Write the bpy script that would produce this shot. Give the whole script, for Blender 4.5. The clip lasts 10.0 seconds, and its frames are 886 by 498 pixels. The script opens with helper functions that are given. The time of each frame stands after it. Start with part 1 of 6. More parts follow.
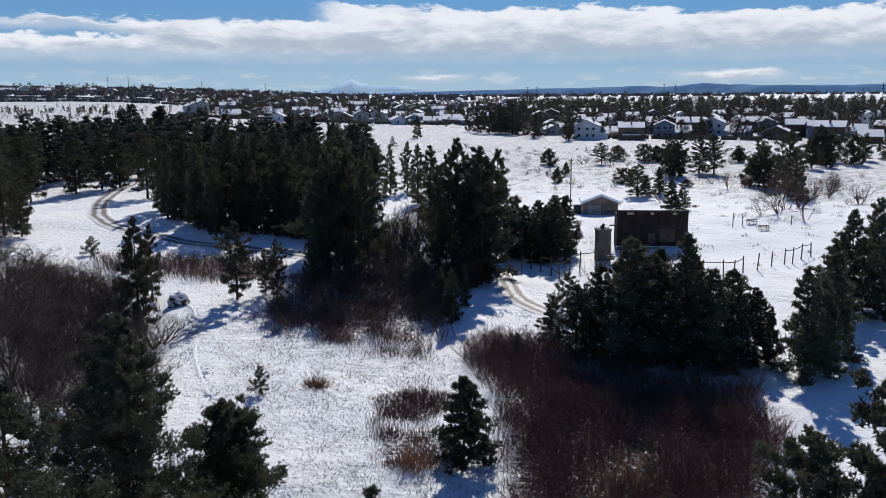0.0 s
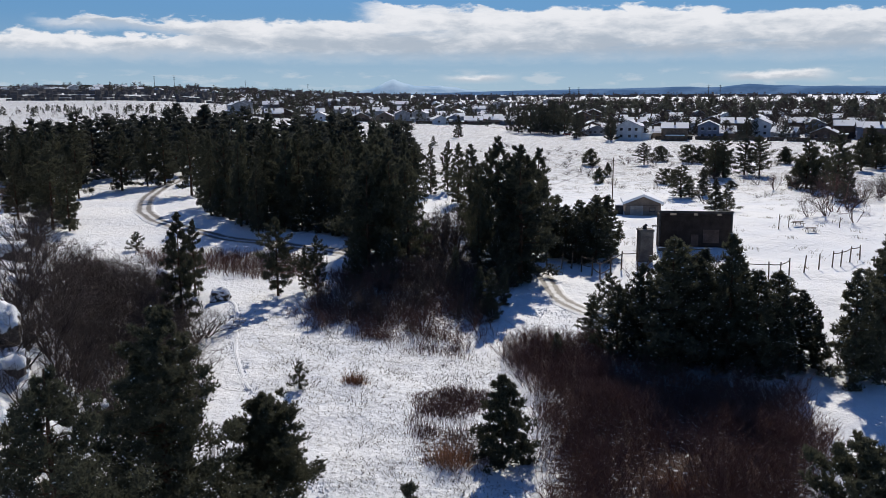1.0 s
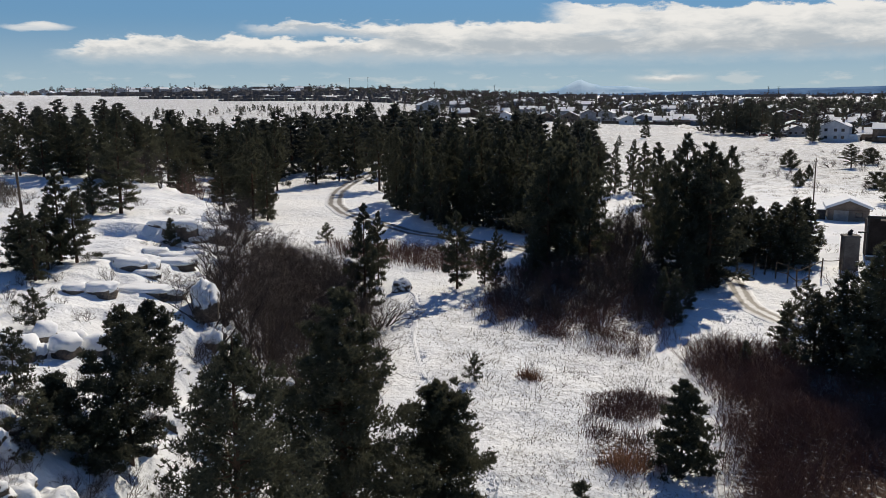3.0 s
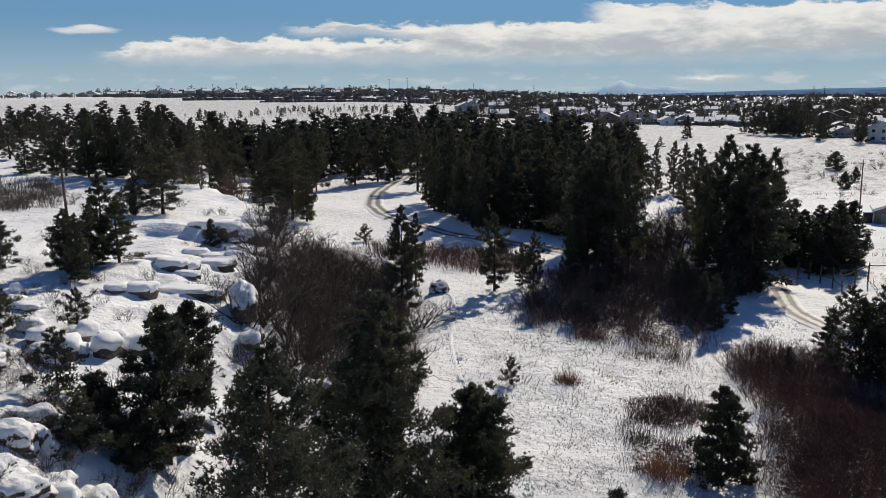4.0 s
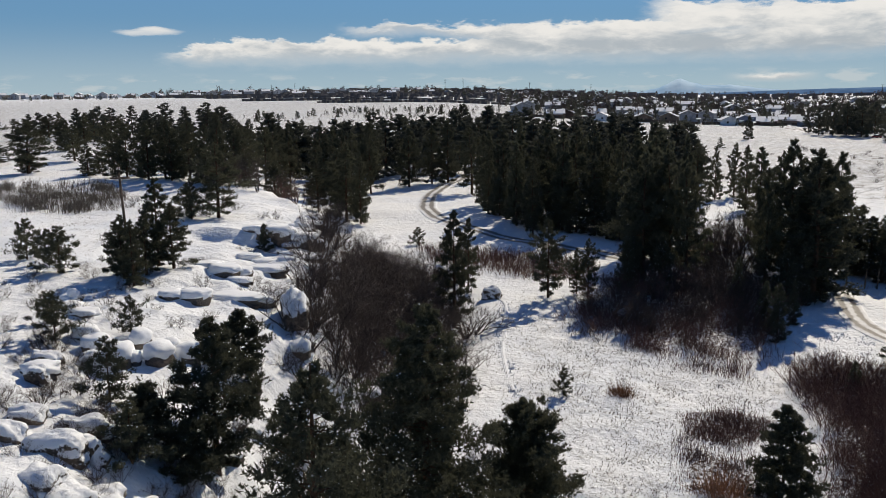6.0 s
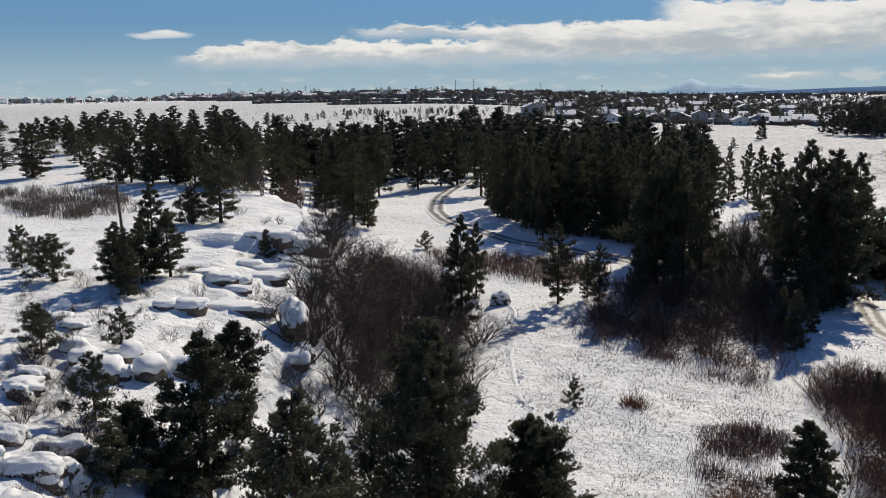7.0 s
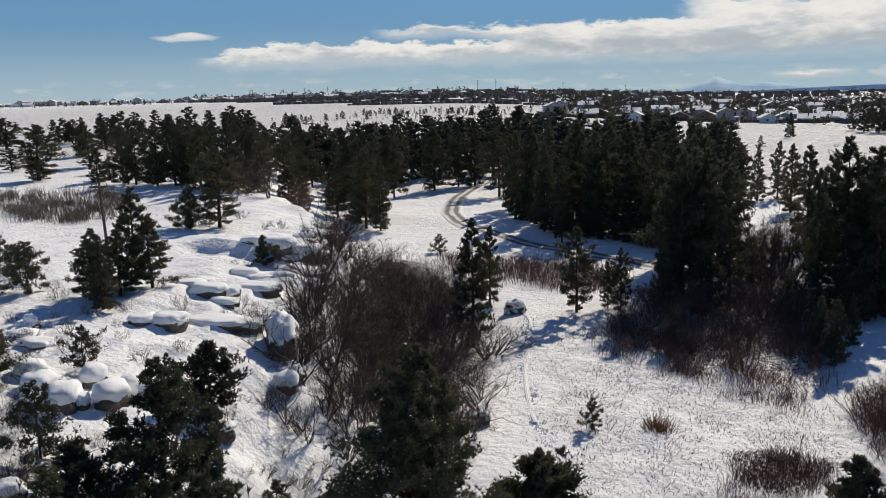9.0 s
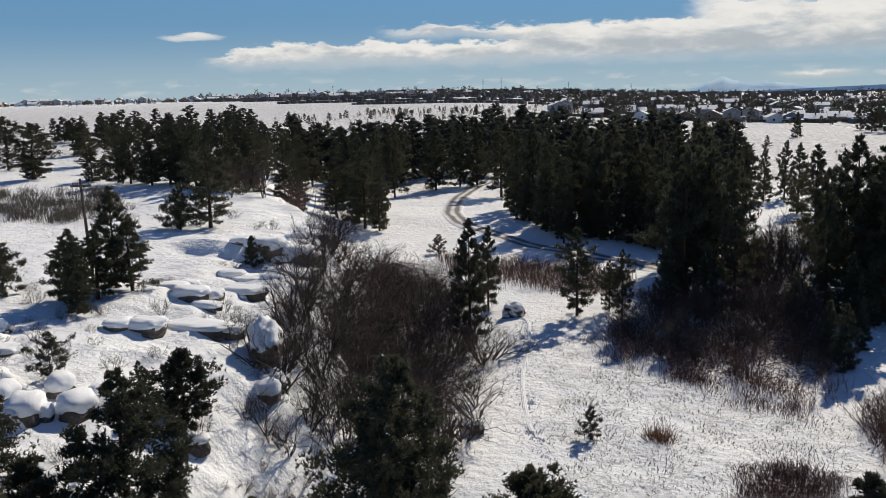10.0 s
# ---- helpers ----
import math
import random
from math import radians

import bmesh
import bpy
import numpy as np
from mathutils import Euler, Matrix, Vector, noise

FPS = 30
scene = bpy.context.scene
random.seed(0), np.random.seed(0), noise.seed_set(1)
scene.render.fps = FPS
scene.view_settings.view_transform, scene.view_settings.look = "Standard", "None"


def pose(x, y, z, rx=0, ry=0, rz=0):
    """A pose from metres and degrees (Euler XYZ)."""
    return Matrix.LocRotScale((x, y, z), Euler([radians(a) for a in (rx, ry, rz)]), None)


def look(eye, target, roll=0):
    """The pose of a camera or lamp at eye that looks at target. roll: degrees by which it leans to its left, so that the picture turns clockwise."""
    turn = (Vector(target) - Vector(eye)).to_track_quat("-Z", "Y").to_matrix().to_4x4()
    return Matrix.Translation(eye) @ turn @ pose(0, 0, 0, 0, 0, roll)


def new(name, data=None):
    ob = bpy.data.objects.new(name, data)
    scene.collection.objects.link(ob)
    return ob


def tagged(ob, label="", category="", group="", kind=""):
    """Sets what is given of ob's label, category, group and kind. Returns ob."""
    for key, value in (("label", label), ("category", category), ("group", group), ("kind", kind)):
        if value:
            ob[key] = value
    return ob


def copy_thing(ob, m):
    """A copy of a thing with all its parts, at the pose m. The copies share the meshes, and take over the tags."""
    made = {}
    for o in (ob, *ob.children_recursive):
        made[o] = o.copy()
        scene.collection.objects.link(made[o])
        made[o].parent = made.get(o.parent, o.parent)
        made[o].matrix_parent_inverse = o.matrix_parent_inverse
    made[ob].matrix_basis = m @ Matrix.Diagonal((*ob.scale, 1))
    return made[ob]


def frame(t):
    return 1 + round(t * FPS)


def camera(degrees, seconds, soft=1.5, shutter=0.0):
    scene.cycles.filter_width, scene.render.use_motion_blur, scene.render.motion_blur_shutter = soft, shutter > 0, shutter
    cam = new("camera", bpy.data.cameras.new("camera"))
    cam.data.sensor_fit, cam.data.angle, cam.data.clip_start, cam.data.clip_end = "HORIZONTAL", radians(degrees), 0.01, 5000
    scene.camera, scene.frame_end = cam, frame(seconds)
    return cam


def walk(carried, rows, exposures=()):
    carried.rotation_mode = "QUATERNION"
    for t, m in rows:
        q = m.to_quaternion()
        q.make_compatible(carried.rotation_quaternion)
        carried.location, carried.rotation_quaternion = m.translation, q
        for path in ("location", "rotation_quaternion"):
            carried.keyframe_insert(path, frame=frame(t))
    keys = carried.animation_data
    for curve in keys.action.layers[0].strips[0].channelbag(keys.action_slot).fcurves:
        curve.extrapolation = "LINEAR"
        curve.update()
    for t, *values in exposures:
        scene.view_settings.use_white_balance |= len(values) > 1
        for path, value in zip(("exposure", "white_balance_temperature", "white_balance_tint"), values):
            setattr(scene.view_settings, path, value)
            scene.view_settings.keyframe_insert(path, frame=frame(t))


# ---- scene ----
cam = camera(55.3, 10.0, soft=0.75)
PATH = [
    (0, (0.637, -1.18, 25.418), (0.4911, 18.491, 21.8103), -0.40),
    (0.2, (0.622, -1.094, 25.364), (-0.0725, 18.5675, 21.7638), -0.41),
    (0.3, (0.614, -1.05, 25.337), (-0.3302, 18.6012, 21.7405), -0.41),
    (0.4, (0.607, -1.007, 25.311), (-0.5686, 18.6328, 21.7172), -0.42),
    (0.5, (0.599, -0.963, 25.284), (-0.7689, 18.6644, 21.6939), -0.42),
    (0.6, (0.594, -0.958, 25.256), (-1.0217, 18.6501, 21.665), -0.39),
    (0.7, (0.589, -0.954, 25.229), (-1.0254, 18.6548, 21.6362), -0.35),
    (0.8, (0.584, -0.949, 25.202), (-0.9055, 18.6692, 21.6073), -0.32),
    (0.9, (0.579, -0.944, 25.174), (-0.7143, 18.6876, 21.5785), -0.29),
    (1, (0.574, -0.939, 25.147), (-0.5034, 18.7052, 21.5496), -0.26),
    (1.1, (0.583, -0.954, 25.112), (-0.4426, 18.6935, 21.5138), -0.25),
    (1.2, (0.592, -0.968, 25.076), (-0.5595, 18.672, 21.478), -0.25),
    (1.3, (0.601, -0.982, 25.04), (-0.6583, 18.651, 21.4422), -0.24),
    (1.5, (0.619, -1.011, 24.969), (-0.8896, 18.6044, 21.3706), -0.23),
    (1.6, (0.607, -0.916, 24.894), (-1.1961, 18.6762, 21.3018), -0.26),
    (1.7, (0.595, -0.82, 24.819), (-1.7517, 18.7152, 21.2331), -0.30),
    (1.8, (0.583, -0.725, 24.744), (-2.4352, 18.7195, 21.1643), -0.33),
    (1.9, (0.571, -0.629, 24.67), (-3.1224, 18.6993, 21.0956), -0.36),
    (2, (0.558, -0.534, 24.595), (-3.6332, 18.694, 21.0268), -0.39),
    (2.1, (0.556, -0.507, 24.556), (-3.7892, 18.6863, 20.9884), -0.39),
    (2.2, (0.555, -0.481, 24.518), (-3.917, 18.6839, 20.9501), -0.40),
    (2.5, (0.549, -0.401, 24.402), (-4.2276, 18.6899, 20.8349), -0.40),
    (2.7, (0.557, -0.356, 24.424), (-4.4197, 18.6841, 20.8619), -0.42),
    (3.8, (0.603, -0.112, 24.544), (-5.3586, 18.649, 21.0106), -0.54),
    (4, (0.612, -0.067, 24.566), (-5.5204, 18.6396, 21.0376), -0.56),
    (4.5, (0.591, 0.047, 24.813), (-5.9301, 18.6212, 21.2802), -0.60),
    (5, (0.702, 0.061, 25.072), (-6.0948, 18.5403, 21.5641), -0.69),
    (5.5, (0.557, 0.291, 25.108), (-6.4639, 18.6682, 21.5073), -0.63),
    (6, (0.474, 0.982, 25.124), (-6.8705, 19.2471, 21.5958), -0.75),
    (7.5, (-0.303, 4.952, 25.117), (-7.9842, 23.0837, 21.6207), -1.15),
    (8, (-0.579, 6.411, 25.088), (-8.4403, 24.4666, 21.5961), -1.20),
    (8.5, (-0.804, 7.912, 24.888), (-8.8102, 25.9045, 21.4016), -1.35),
    (9, (-0.973, 9.404, 24.651), (-9.0665, 27.3601, 21.1751), -1.48),
    (9.5, (-1.113, 10.778, 24.513), (-9.2904, 28.6929, 21.0245), -1.43),
    (10, (-1.153, 12.167, 24.338), (-9.3634, 30.0692, 20.8597), -1.43),
]
walk(cam, [(t, look(eye, target, roll)) for t, eye, target, roll in PATH],
     [(0.0, 0.07, 6380, 12), (0.5, 0.06, 6500, 12), (1.5, 0.02, 6760, 11), (2.2, 0.02, 7080, 10), (4.0, 0.0, 7260, 10), (10.0, 0.0, 7260, 10)])

# ---- sky and sun ----
SUN_AZ, SUN_EL = 9.0, 38.0  # degrees to the right of +y, and above the horizon


def nd(tree, kind):
    return tree.nodes.new(kind)


def calc(tree, op, a, b=0.0, c=0.0, clamp=False):
    n = nd(tree, "ShaderNodeMath")
    n.operation, n.use_clamp = op, clamp
    for i, v in enumerate((a, b, c)):
        if hasattr(v, "is_output"):
            tree.links.new(v, n.inputs[i])
        else:
            n.inputs[i].default_value = v
    return n.outputs[0]


def ramp(tree, v, lo, hi, a=0.0, b=1.0):
    n = nd(tree, "ShaderNodeMapRange")
    n.interpolation_type = "SMOOTHSTEP"
    tree.links.new(v, n.inputs[0])
    for i, x in enumerate((lo, hi, a, b)):
        if hasattr(x, "is_output"):
            tree.links.new(x, n.inputs[i + 1])
        else:
            n.inputs[i + 1].default_value = x
    return n.outputs[0]


def mixed(tree, fac, a, b, blend="MIX"):
    n = nd(tree, "ShaderNodeMix")
    n.data_type, n.blend_type = "RGBA", blend
    for socket, v in ((n.inputs[0], fac), (n.inputs[6], a), (n.inputs[7], b)):
        if hasattr(v, "is_output"):
            tree.links.new(v, socket)
        elif isinstance(v, (int, float)):
            socket.default_value = v
        else:
            socket.default_value = (*v, 1)
    return n.outputs[2]


def noisy(tree, vec, scale, detail=4.0, rough=0.5, distort=0.0):
    n = nd(tree, "ShaderNodeTexNoise")
    n.inputs["Scale"].default_value, n.inputs["Detail"].default_value = scale, detail
    n.inputs["Roughness"].default_value, n.inputs["Distortion"].default_value = rough, distort
    if vec is not None:
        tree.links.new(vec, n.inputs["Vector"])
    return n.outputs[0]


world = bpy.data.worlds.new("sky")
scene.world = world
world.use_nodes = True
wt = world.node_tree
wt.nodes.clear()
sky = nd(wt, "ShaderNodeTexSky")
sky.sky_type, sky.sun_disc = "NISHITA", False
sky.sun_elevation, sky.sun_rotation = radians(SUN_EL), radians(SUN_AZ)
sky.altitude, sky.air_density, sky.dust_density, sky.ozone_density = 1800.0, 1.0, 0.35, 1.6
where = nd(wt, "ShaderNodeTexCoord").outputs["Generated"]
xyz = nd(wt, "ShaderNodeSeparateXYZ")
wt.links.new(where, xyz.inputs[0])
azim = calc(wt, "MULTIPLY", calc(wt, "ARCTAN2", xyz.outputs[0], xyz.outputs[1]), 57.296)
elev = calc(wt, "MULTIPLY", calc(wt, "ARCSINE", xyz.outputs[2]), 57.296)


def flat(sx, sy, shift=0.0):
    n = nd(wt, "ShaderNodeCombineXYZ")
    wt.links.new(calc(wt, "MULTIPLY", azim, sx), n.inputs[0])
    wt.links.new(calc(wt, "MULTIPLY", elev, sy), n.inputs[1])
    n.inputs[2].default_value = shift
    return n.outputs[0]


puff = noisy(wt, flat(0.42, 1.5, 7.0), 1.0, 7.0, 0.55)
streak = noisy(wt, flat(0.09, 0.8, 3.0), 1.0, 6.0, 0.55)
swell = noisy(wt, flat(0.30, 1.0, 11.0), 1.0, 8.0, 0.6, 0.3)
veil = ramp(wt, elev, 3.0, 14.0, 0.95, 0.0)
WHITE, ASH = (0.83, 0.85, 0.88), (0.42, 0.485, 0.565)


def heap(below, mask, shift, crest, foot, left, right, amp=2.3, soft=0.75):
    """A cloud layer laid over those below: a crisp lumpy crest, a soft grey foot, ends at two azimuths."""
    billow = noisy(wt, flat(0.50, 1.25, shift), 1.0, 9.0, 0.58, 0.2)
    ragged = calc(wt, "MULTIPLY", calc(wt, "SUBTRACT", billow, 0.5), amp)
    side = calc(wt, "ADD", azim, calc(wt, "MULTIPLY", ragged, 1.6))
    top = ramp(wt, calc(wt, "SUBTRACT", calc(wt, "ADD", elev, ragged), crest), -0.22, 0.1, 1, 0)
    lower = ramp(wt, calc(wt, "SUBTRACT", calc(wt, "ADD", elev, calc(wt, "MULTIPLY", ragged, 0.45)), foot), -soft, soft)
    ends = calc(wt, "MULTIPLY", ramp(wt, side, left - 1.5, left + 1.5), ramp(wt, side, right - 1.5, right + 1.5, 1, 0))
    own = calc(wt, "MULTIPLY", calc(wt, "MULTIPLY", top, lower), ends)
    height = calc(wt, "DIVIDE", calc(wt, "SUBTRACT", calc(wt, "ADD", elev, ragged), foot), calc(wt, "SUBTRACT", crest, foot))
    lit = ramp(wt, calc(wt, "ADD", height, calc(wt, "MULTIPLY", calc(wt, "SUBTRACT", swell, 0.5), 1.9)), 0.0, 0.95)
    return mixed(wt, own, below, mixed(wt, lit, ASH, WHITE)), calc(wt, "MAXIMUM", mask, own)


low = calc(wt, "MULTIPLY", calc(wt, "MULTIPLY", ramp(wt, puff, 0.50, 0.66), 0.55), calc(wt, "MULTIPLY", ramp(wt, elev, 0.2, 0.7), ramp(wt, elev, 1.1, 1.8, 1, 0)))
lens_x = calc(wt, "POWER", calc(wt, "MULTIPLY", calc(wt, "ADD", azim, 40.4), 0.52), 2.0)
lens_y = calc(wt, "POWER", calc(wt, "MULTIPLY", calc(wt, "ADD", elev, calc(wt, "SUBTRACT", calc(wt, "MULTIPLY", calc(wt, "SUBTRACT", puff, 0.5), 0.7), 4.3)), 4.0), 2.0)
lens = ramp(wt, calc(wt, "ADD", lens_x, lens_y), 0.2, 1.5, 0.9, 0)
high = calc(wt, "MULTIPLY", ramp(wt, noisy(wt, where, 2.2, 7.0, 0.6), 0.5, 0.72), ramp(wt, elev, 9, 16, 0, 0.12))
mask = calc(wt, "MAXIMUM", low, calc(wt, "MAXIMUM", lens, high))
cloud_tint = mixed(wt, ramp(wt, elev, 0.8, 3.5), (0.58, 0.64, 0.70), WHITE)
# the long low bank, a streak above it, the tall heap towards the sun, two small ones near the horizon
cloud_tint, mask = heap(cloud_tint, mask, 20.0, ramp(wt, azim, -41, -35, 2.9, 3.8), 2.5, -39, 60)
cloud_tint, mask = heap(cloud_tint, mask, 24.0, 4.75, ramp(wt, azim, -23, -14, 4.25, 2.6), -27.5, 60, 1.8, 0.5)
cloud_tint, mask = heap(cloud_tint, mask, 28.0, calc(wt, "ADD", ramp(wt, azim, -8, 2, 5.9, 5.5), ramp(wt, azim, 10, 16, 0.0, -0.45)), 2.6, -8.0, 70)
cloud_tint, mask = heap(cloud_tint, mask, 32.0, 1.32, 0.85, -2.6, 1.0, 0.8, 0.25)
cloud_tint, mask = heap(cloud_tint, mask, 36.0, 1.42, 0.8, 15.2, 21.0, 0.9, 0.25)
mask = calc(wt, "MULTIPLY", mask, calc(wt, "SUBTRACT", 1.0, ramp(wt, streak, 0.58, 0.72, 0.0, 0.35)))
clear = mixed(wt, 1.0, sky.outputs[0], (0.023, 0.048, 0.078), "MULTIPLY")
pale = mixed(wt, ramp(wt, elev, 0.0, 5.5), (0.35, 0.49, 0.61), (0.14, 0.31, 0.53))
hazed = mixed(wt, veil, clear, pale)
final = mixed(wt, calc(wt, "MULTIPLY", mask, 0.93), hazed, cloud_tint)
back = nd(wt, "ShaderNodeBackground")
wt.links.new(final, back.inputs[0])
back.inputs[1].default_value = 1.0
wt.links.new(back.outputs[0], nd(wt, "ShaderNodeOutputWorld").inputs[0])

sun = new("sun", bpy.data.lights.new("sun", "SUN"))
sun.data.energy, sun.data.angle, sun.data.color = 3.85, radians(0.53), (1.0, 0.95, 0.85)
az, el = radians(SUN_AZ), radians(SUN_EL)
sun.matrix_basis = look((math.sin(az) * math.cos(el) * 50, math.cos(az) * math.cos(el) * 50, math.sin(el) * 50), (0, 0, 0))


# ---- materials ----
def material(name, rough=0.8, metal=0.0, spec=0.5):
    m = bpy.data.materials.new(name)
    m.use_nodes = True
    t = m.node_tree
    b = t.nodes["Principled BSDF"]
    b.inputs["Roughness"].default_value, b.inputs["Metallic"].default_value = rough, metal
    b.inputs["Specular IOR Level"].default_value = spec
    return m, t, b


def place_of(t):
    return nd(t, "ShaderNodeNewGeometry").outputs["Position"]


def bumpy(t, b, height, strength, distance):
    n = nd(t, "ShaderNodeBump")
    n.inputs["Strength"].default_value, n.inputs["Distance"].default_value = strength, distance
    t.links.new(height, n.inputs["Height"])
    t.links.new(n.outputs[0], b.inputs["Normal"])


def plain(name, dark, light, scale=3.0, fine=40.0, rough=0.8, metal=0.0, bump=0.3, size=0.02, spec=0.3, vary=0.0):
    """A surface between two colours, with a coarse and a fine grain."""
    m, t, b = material(name, rough, metal, spec)
    p = nd(t, "ShaderNodeTexCoord").outputs["Object"]
    a, f = noisy(t, p, scale, 4.0), noisy(t, p, fine, 3.0)
    k = ramp(t, calc(t, "ADD", calc(t, "MULTIPLY", a, 0.6), calc(t, "MULTIPLY", f, 0.4)), 0.35, 0.65)
    colour = mixed(t, k, dark, light)
    if vary:
        r = nd(t, "ShaderNodeObjectInfo").outputs["Random"]
        hsv = nd(t, "ShaderNodeHueSaturation")
        t.links.new(ramp(t, r, 0, 1, 1 - vary, 1 + vary), hsv.inputs["Value"])
        t.links.new(ramp(t, r, 0, 1, 0.5 - vary * 0.05, 0.5 + vary * 0.05), hsv.inputs["Hue"])
        t.links.new(colour, hsv.inputs["Color"])
        colour = hsv.outputs[0]
    t.links.new(colour, b.inputs["Base Color"])
    if bump:
        bumpy(t, b, calc(t, "ADD", a, f), bump, size)
    return m


def islands(name, dark, light, rough=0.85, spec=0.2, glow=0.0):
    """For foliage, twigs and grass: each piece takes its own shade, each plant a little too."""
    m, t, b = material(name, rough, 0, spec)
    r = nd(t, "ShaderNodeNewGeometry").outputs["Random Per Island"]
    o = nd(t, "ShaderNodeObjectInfo").outputs["Random"]
    big = noisy(t, place_of(t), 0.8, 2.0)
    k = calc(t, "ADD", calc(t, "MULTIPLY", r, 0.40), calc(t, "ADD", calc(t, "MULTIPLY", o, 0.45), calc(t, "MULTIPLY", big, 0.25)), clamp=True)
    c = mixed(t, k, dark, light)
    t.links.new(c, b.inputs["Base Color"])
    if glow:  # thin needles let part of the sun through
        leaf, both = nd(t, "ShaderNodeBsdfTranslucent"), nd(t, "ShaderNodeMixShader")
        t.links.new(c, leaf.inputs[0])
        both.inputs[0].default_value = glow
        t.links.new(b.outputs[0], both.inputs[1])
        t.links.new(leaf.outputs[0], both.inputs[2])
        t.links.new(both.outputs[0], t.nodes["Material Output"].inputs[0])
    return m


def ground_material():
    m, t, b = material("snowy_ground", 0.75, 0, 0.12)
    p = place_of(t)
    litter, grass = nd(t, "ShaderNodeAttribute"), nd(t, "ShaderNodeAttribute")
    litter.attribute_name, grass.attribute_name = "litter", "grass"
    attr, meadow = litter.outputs["Fac"], grass.outputs["Fac"]
    wide, mid, fine = noisy(t, p, 0.09, 3.0), noisy(t, p, 0.55, 5.0, 0.6), noisy(t, p, 3.2, 6.0, 0.65, 0.6)
    lumps = noisy(t, p, 1.3, 4.0, 0.55)
    tint = mixed(t, ramp(t, wide, 0.35, 0.65), (0.83, 0.85, 0.88), (0.90, 0.905, 0.91))
    # dry grass where the snow lies thin
    speck = noisy(t, p, 3.6, 8.0, 0.74, 1.2)
    thin = calc(t, "ADD", calc(t, "MULTIPLY", mid, 0.32), calc(t, "MULTIPLY", speck, 0.68))
    edge = calc(t, "SUBTRACT", 0.68, calc(t, "MULTIPLY", meadow, 0.155))
    show = ramp(t, calc(t, "SUBTRACT", thin, edge), 0.0, 0.06)
    straw = mixed(t, fine, (0.07, 0.062, 0.05), (0.24, 0.215, 0.175))
    c = mixed(t, calc(t, "MULTIPLY", show, 0.62), tint, straw)
    soil = mixed(t, fine, (0.035, 0.022, 0.018), (0.12, 0.075, 0.055))
    under = ramp(t, calc(t, "ADD", attr, calc(t, "MULTIPLY", calc(t, "SUBTRACT", fine, 0.5), 1.3)), 0.42, 0.62)
    c = mixed(t, under, c, soil)
    t.links.new(c, b.inputs["Base Color"])
    t.links.new(ramp(t, calc(t, "MAXIMUM", show, under), 0, 1, 0.72, 0.95), b.inputs["Roughness"])
    bumpy(t, b, calc(t, "ADD", calc(t, "MULTIPLY", mid, 1.0), calc(t, "ADD", calc(t, "MULTIPLY", lumps, 0.85), calc(t, "MULTIPLY", fine, 0.27))), 0.85, 0.31)
    return m


def snow_material():
    m, t, b = material("settled_snow", 0.7, 0, 0.15)
    p = place_of(t)
    a, f = noisy(t, p, 1.1, 4.0), noisy(t, p, 9.0, 3.0)
    t.links.new(mixed(t, a, (0.84, 0.86, 0.89), (0.91, 0.915, 0.92)), b.inputs["Base Color"])
    bumpy(t, b, calc(t, "ADD", a, calc(t, "MULTIPLY", f, 0.3)), 0.5, 0.12)
    return m


def track_material():
    """Wet gravel with two darker wheel lines and snow left between and beside them; u runs across."""
    m, t, b = material("wet_gravel_track", 0.7, 0, 0.4)
    uv = nd(t, "ShaderNodeSeparateXYZ")
    across = nd(t, "ShaderNodeUVMap")
    across.uv_map = "across"
    t.links.new(across.outputs[0], uv.inputs[0])
    p = place_of(t)
    a, f = noisy(t, p, 0.9, 5.0, 0.6), noisy(t, p, 8.0, 4.0)
    u = calc(t, "ABSOLUTE", calc(t, "SUBTRACT", uv.outputs[0], 0.5))
    wheel = calc(t, "ABSOLUTE", calc(t, "SUBTRACT", u, 0.21))
    bare = ramp(t, calc(t, "ADD", wheel, calc(t, "MULTIPLY", calc(t, "SUBTRACT", a, 0.5), 0.30)), 0.06, 0.16, 1, 0)
    mud = mixed(t, f, (0.10, 0.088, 0.078), (0.21, 0.19, 0.175))
    slush = mixed(t, a, (0.42, 0.41, 0.41), (0.80, 0.81, 0.83))
    edge = ramp(t, calc(t, "ADD", u, calc(t, "MULTIPLY", calc(t, "SUBTRACT", a, 0.5), 0.2)), 0.38, 0.47)
    c = mixed(t, edge, mixed(t, bare, slush, mud), (0.86, 0.87, 0.89))
    t.links.new(c, b.inputs["Base Color"])
    bumpy(t, b, calc(t, "ADD", a, calc(t, "MULTIPLY", f, 0.4)), 0.6, 0.08)
    return m


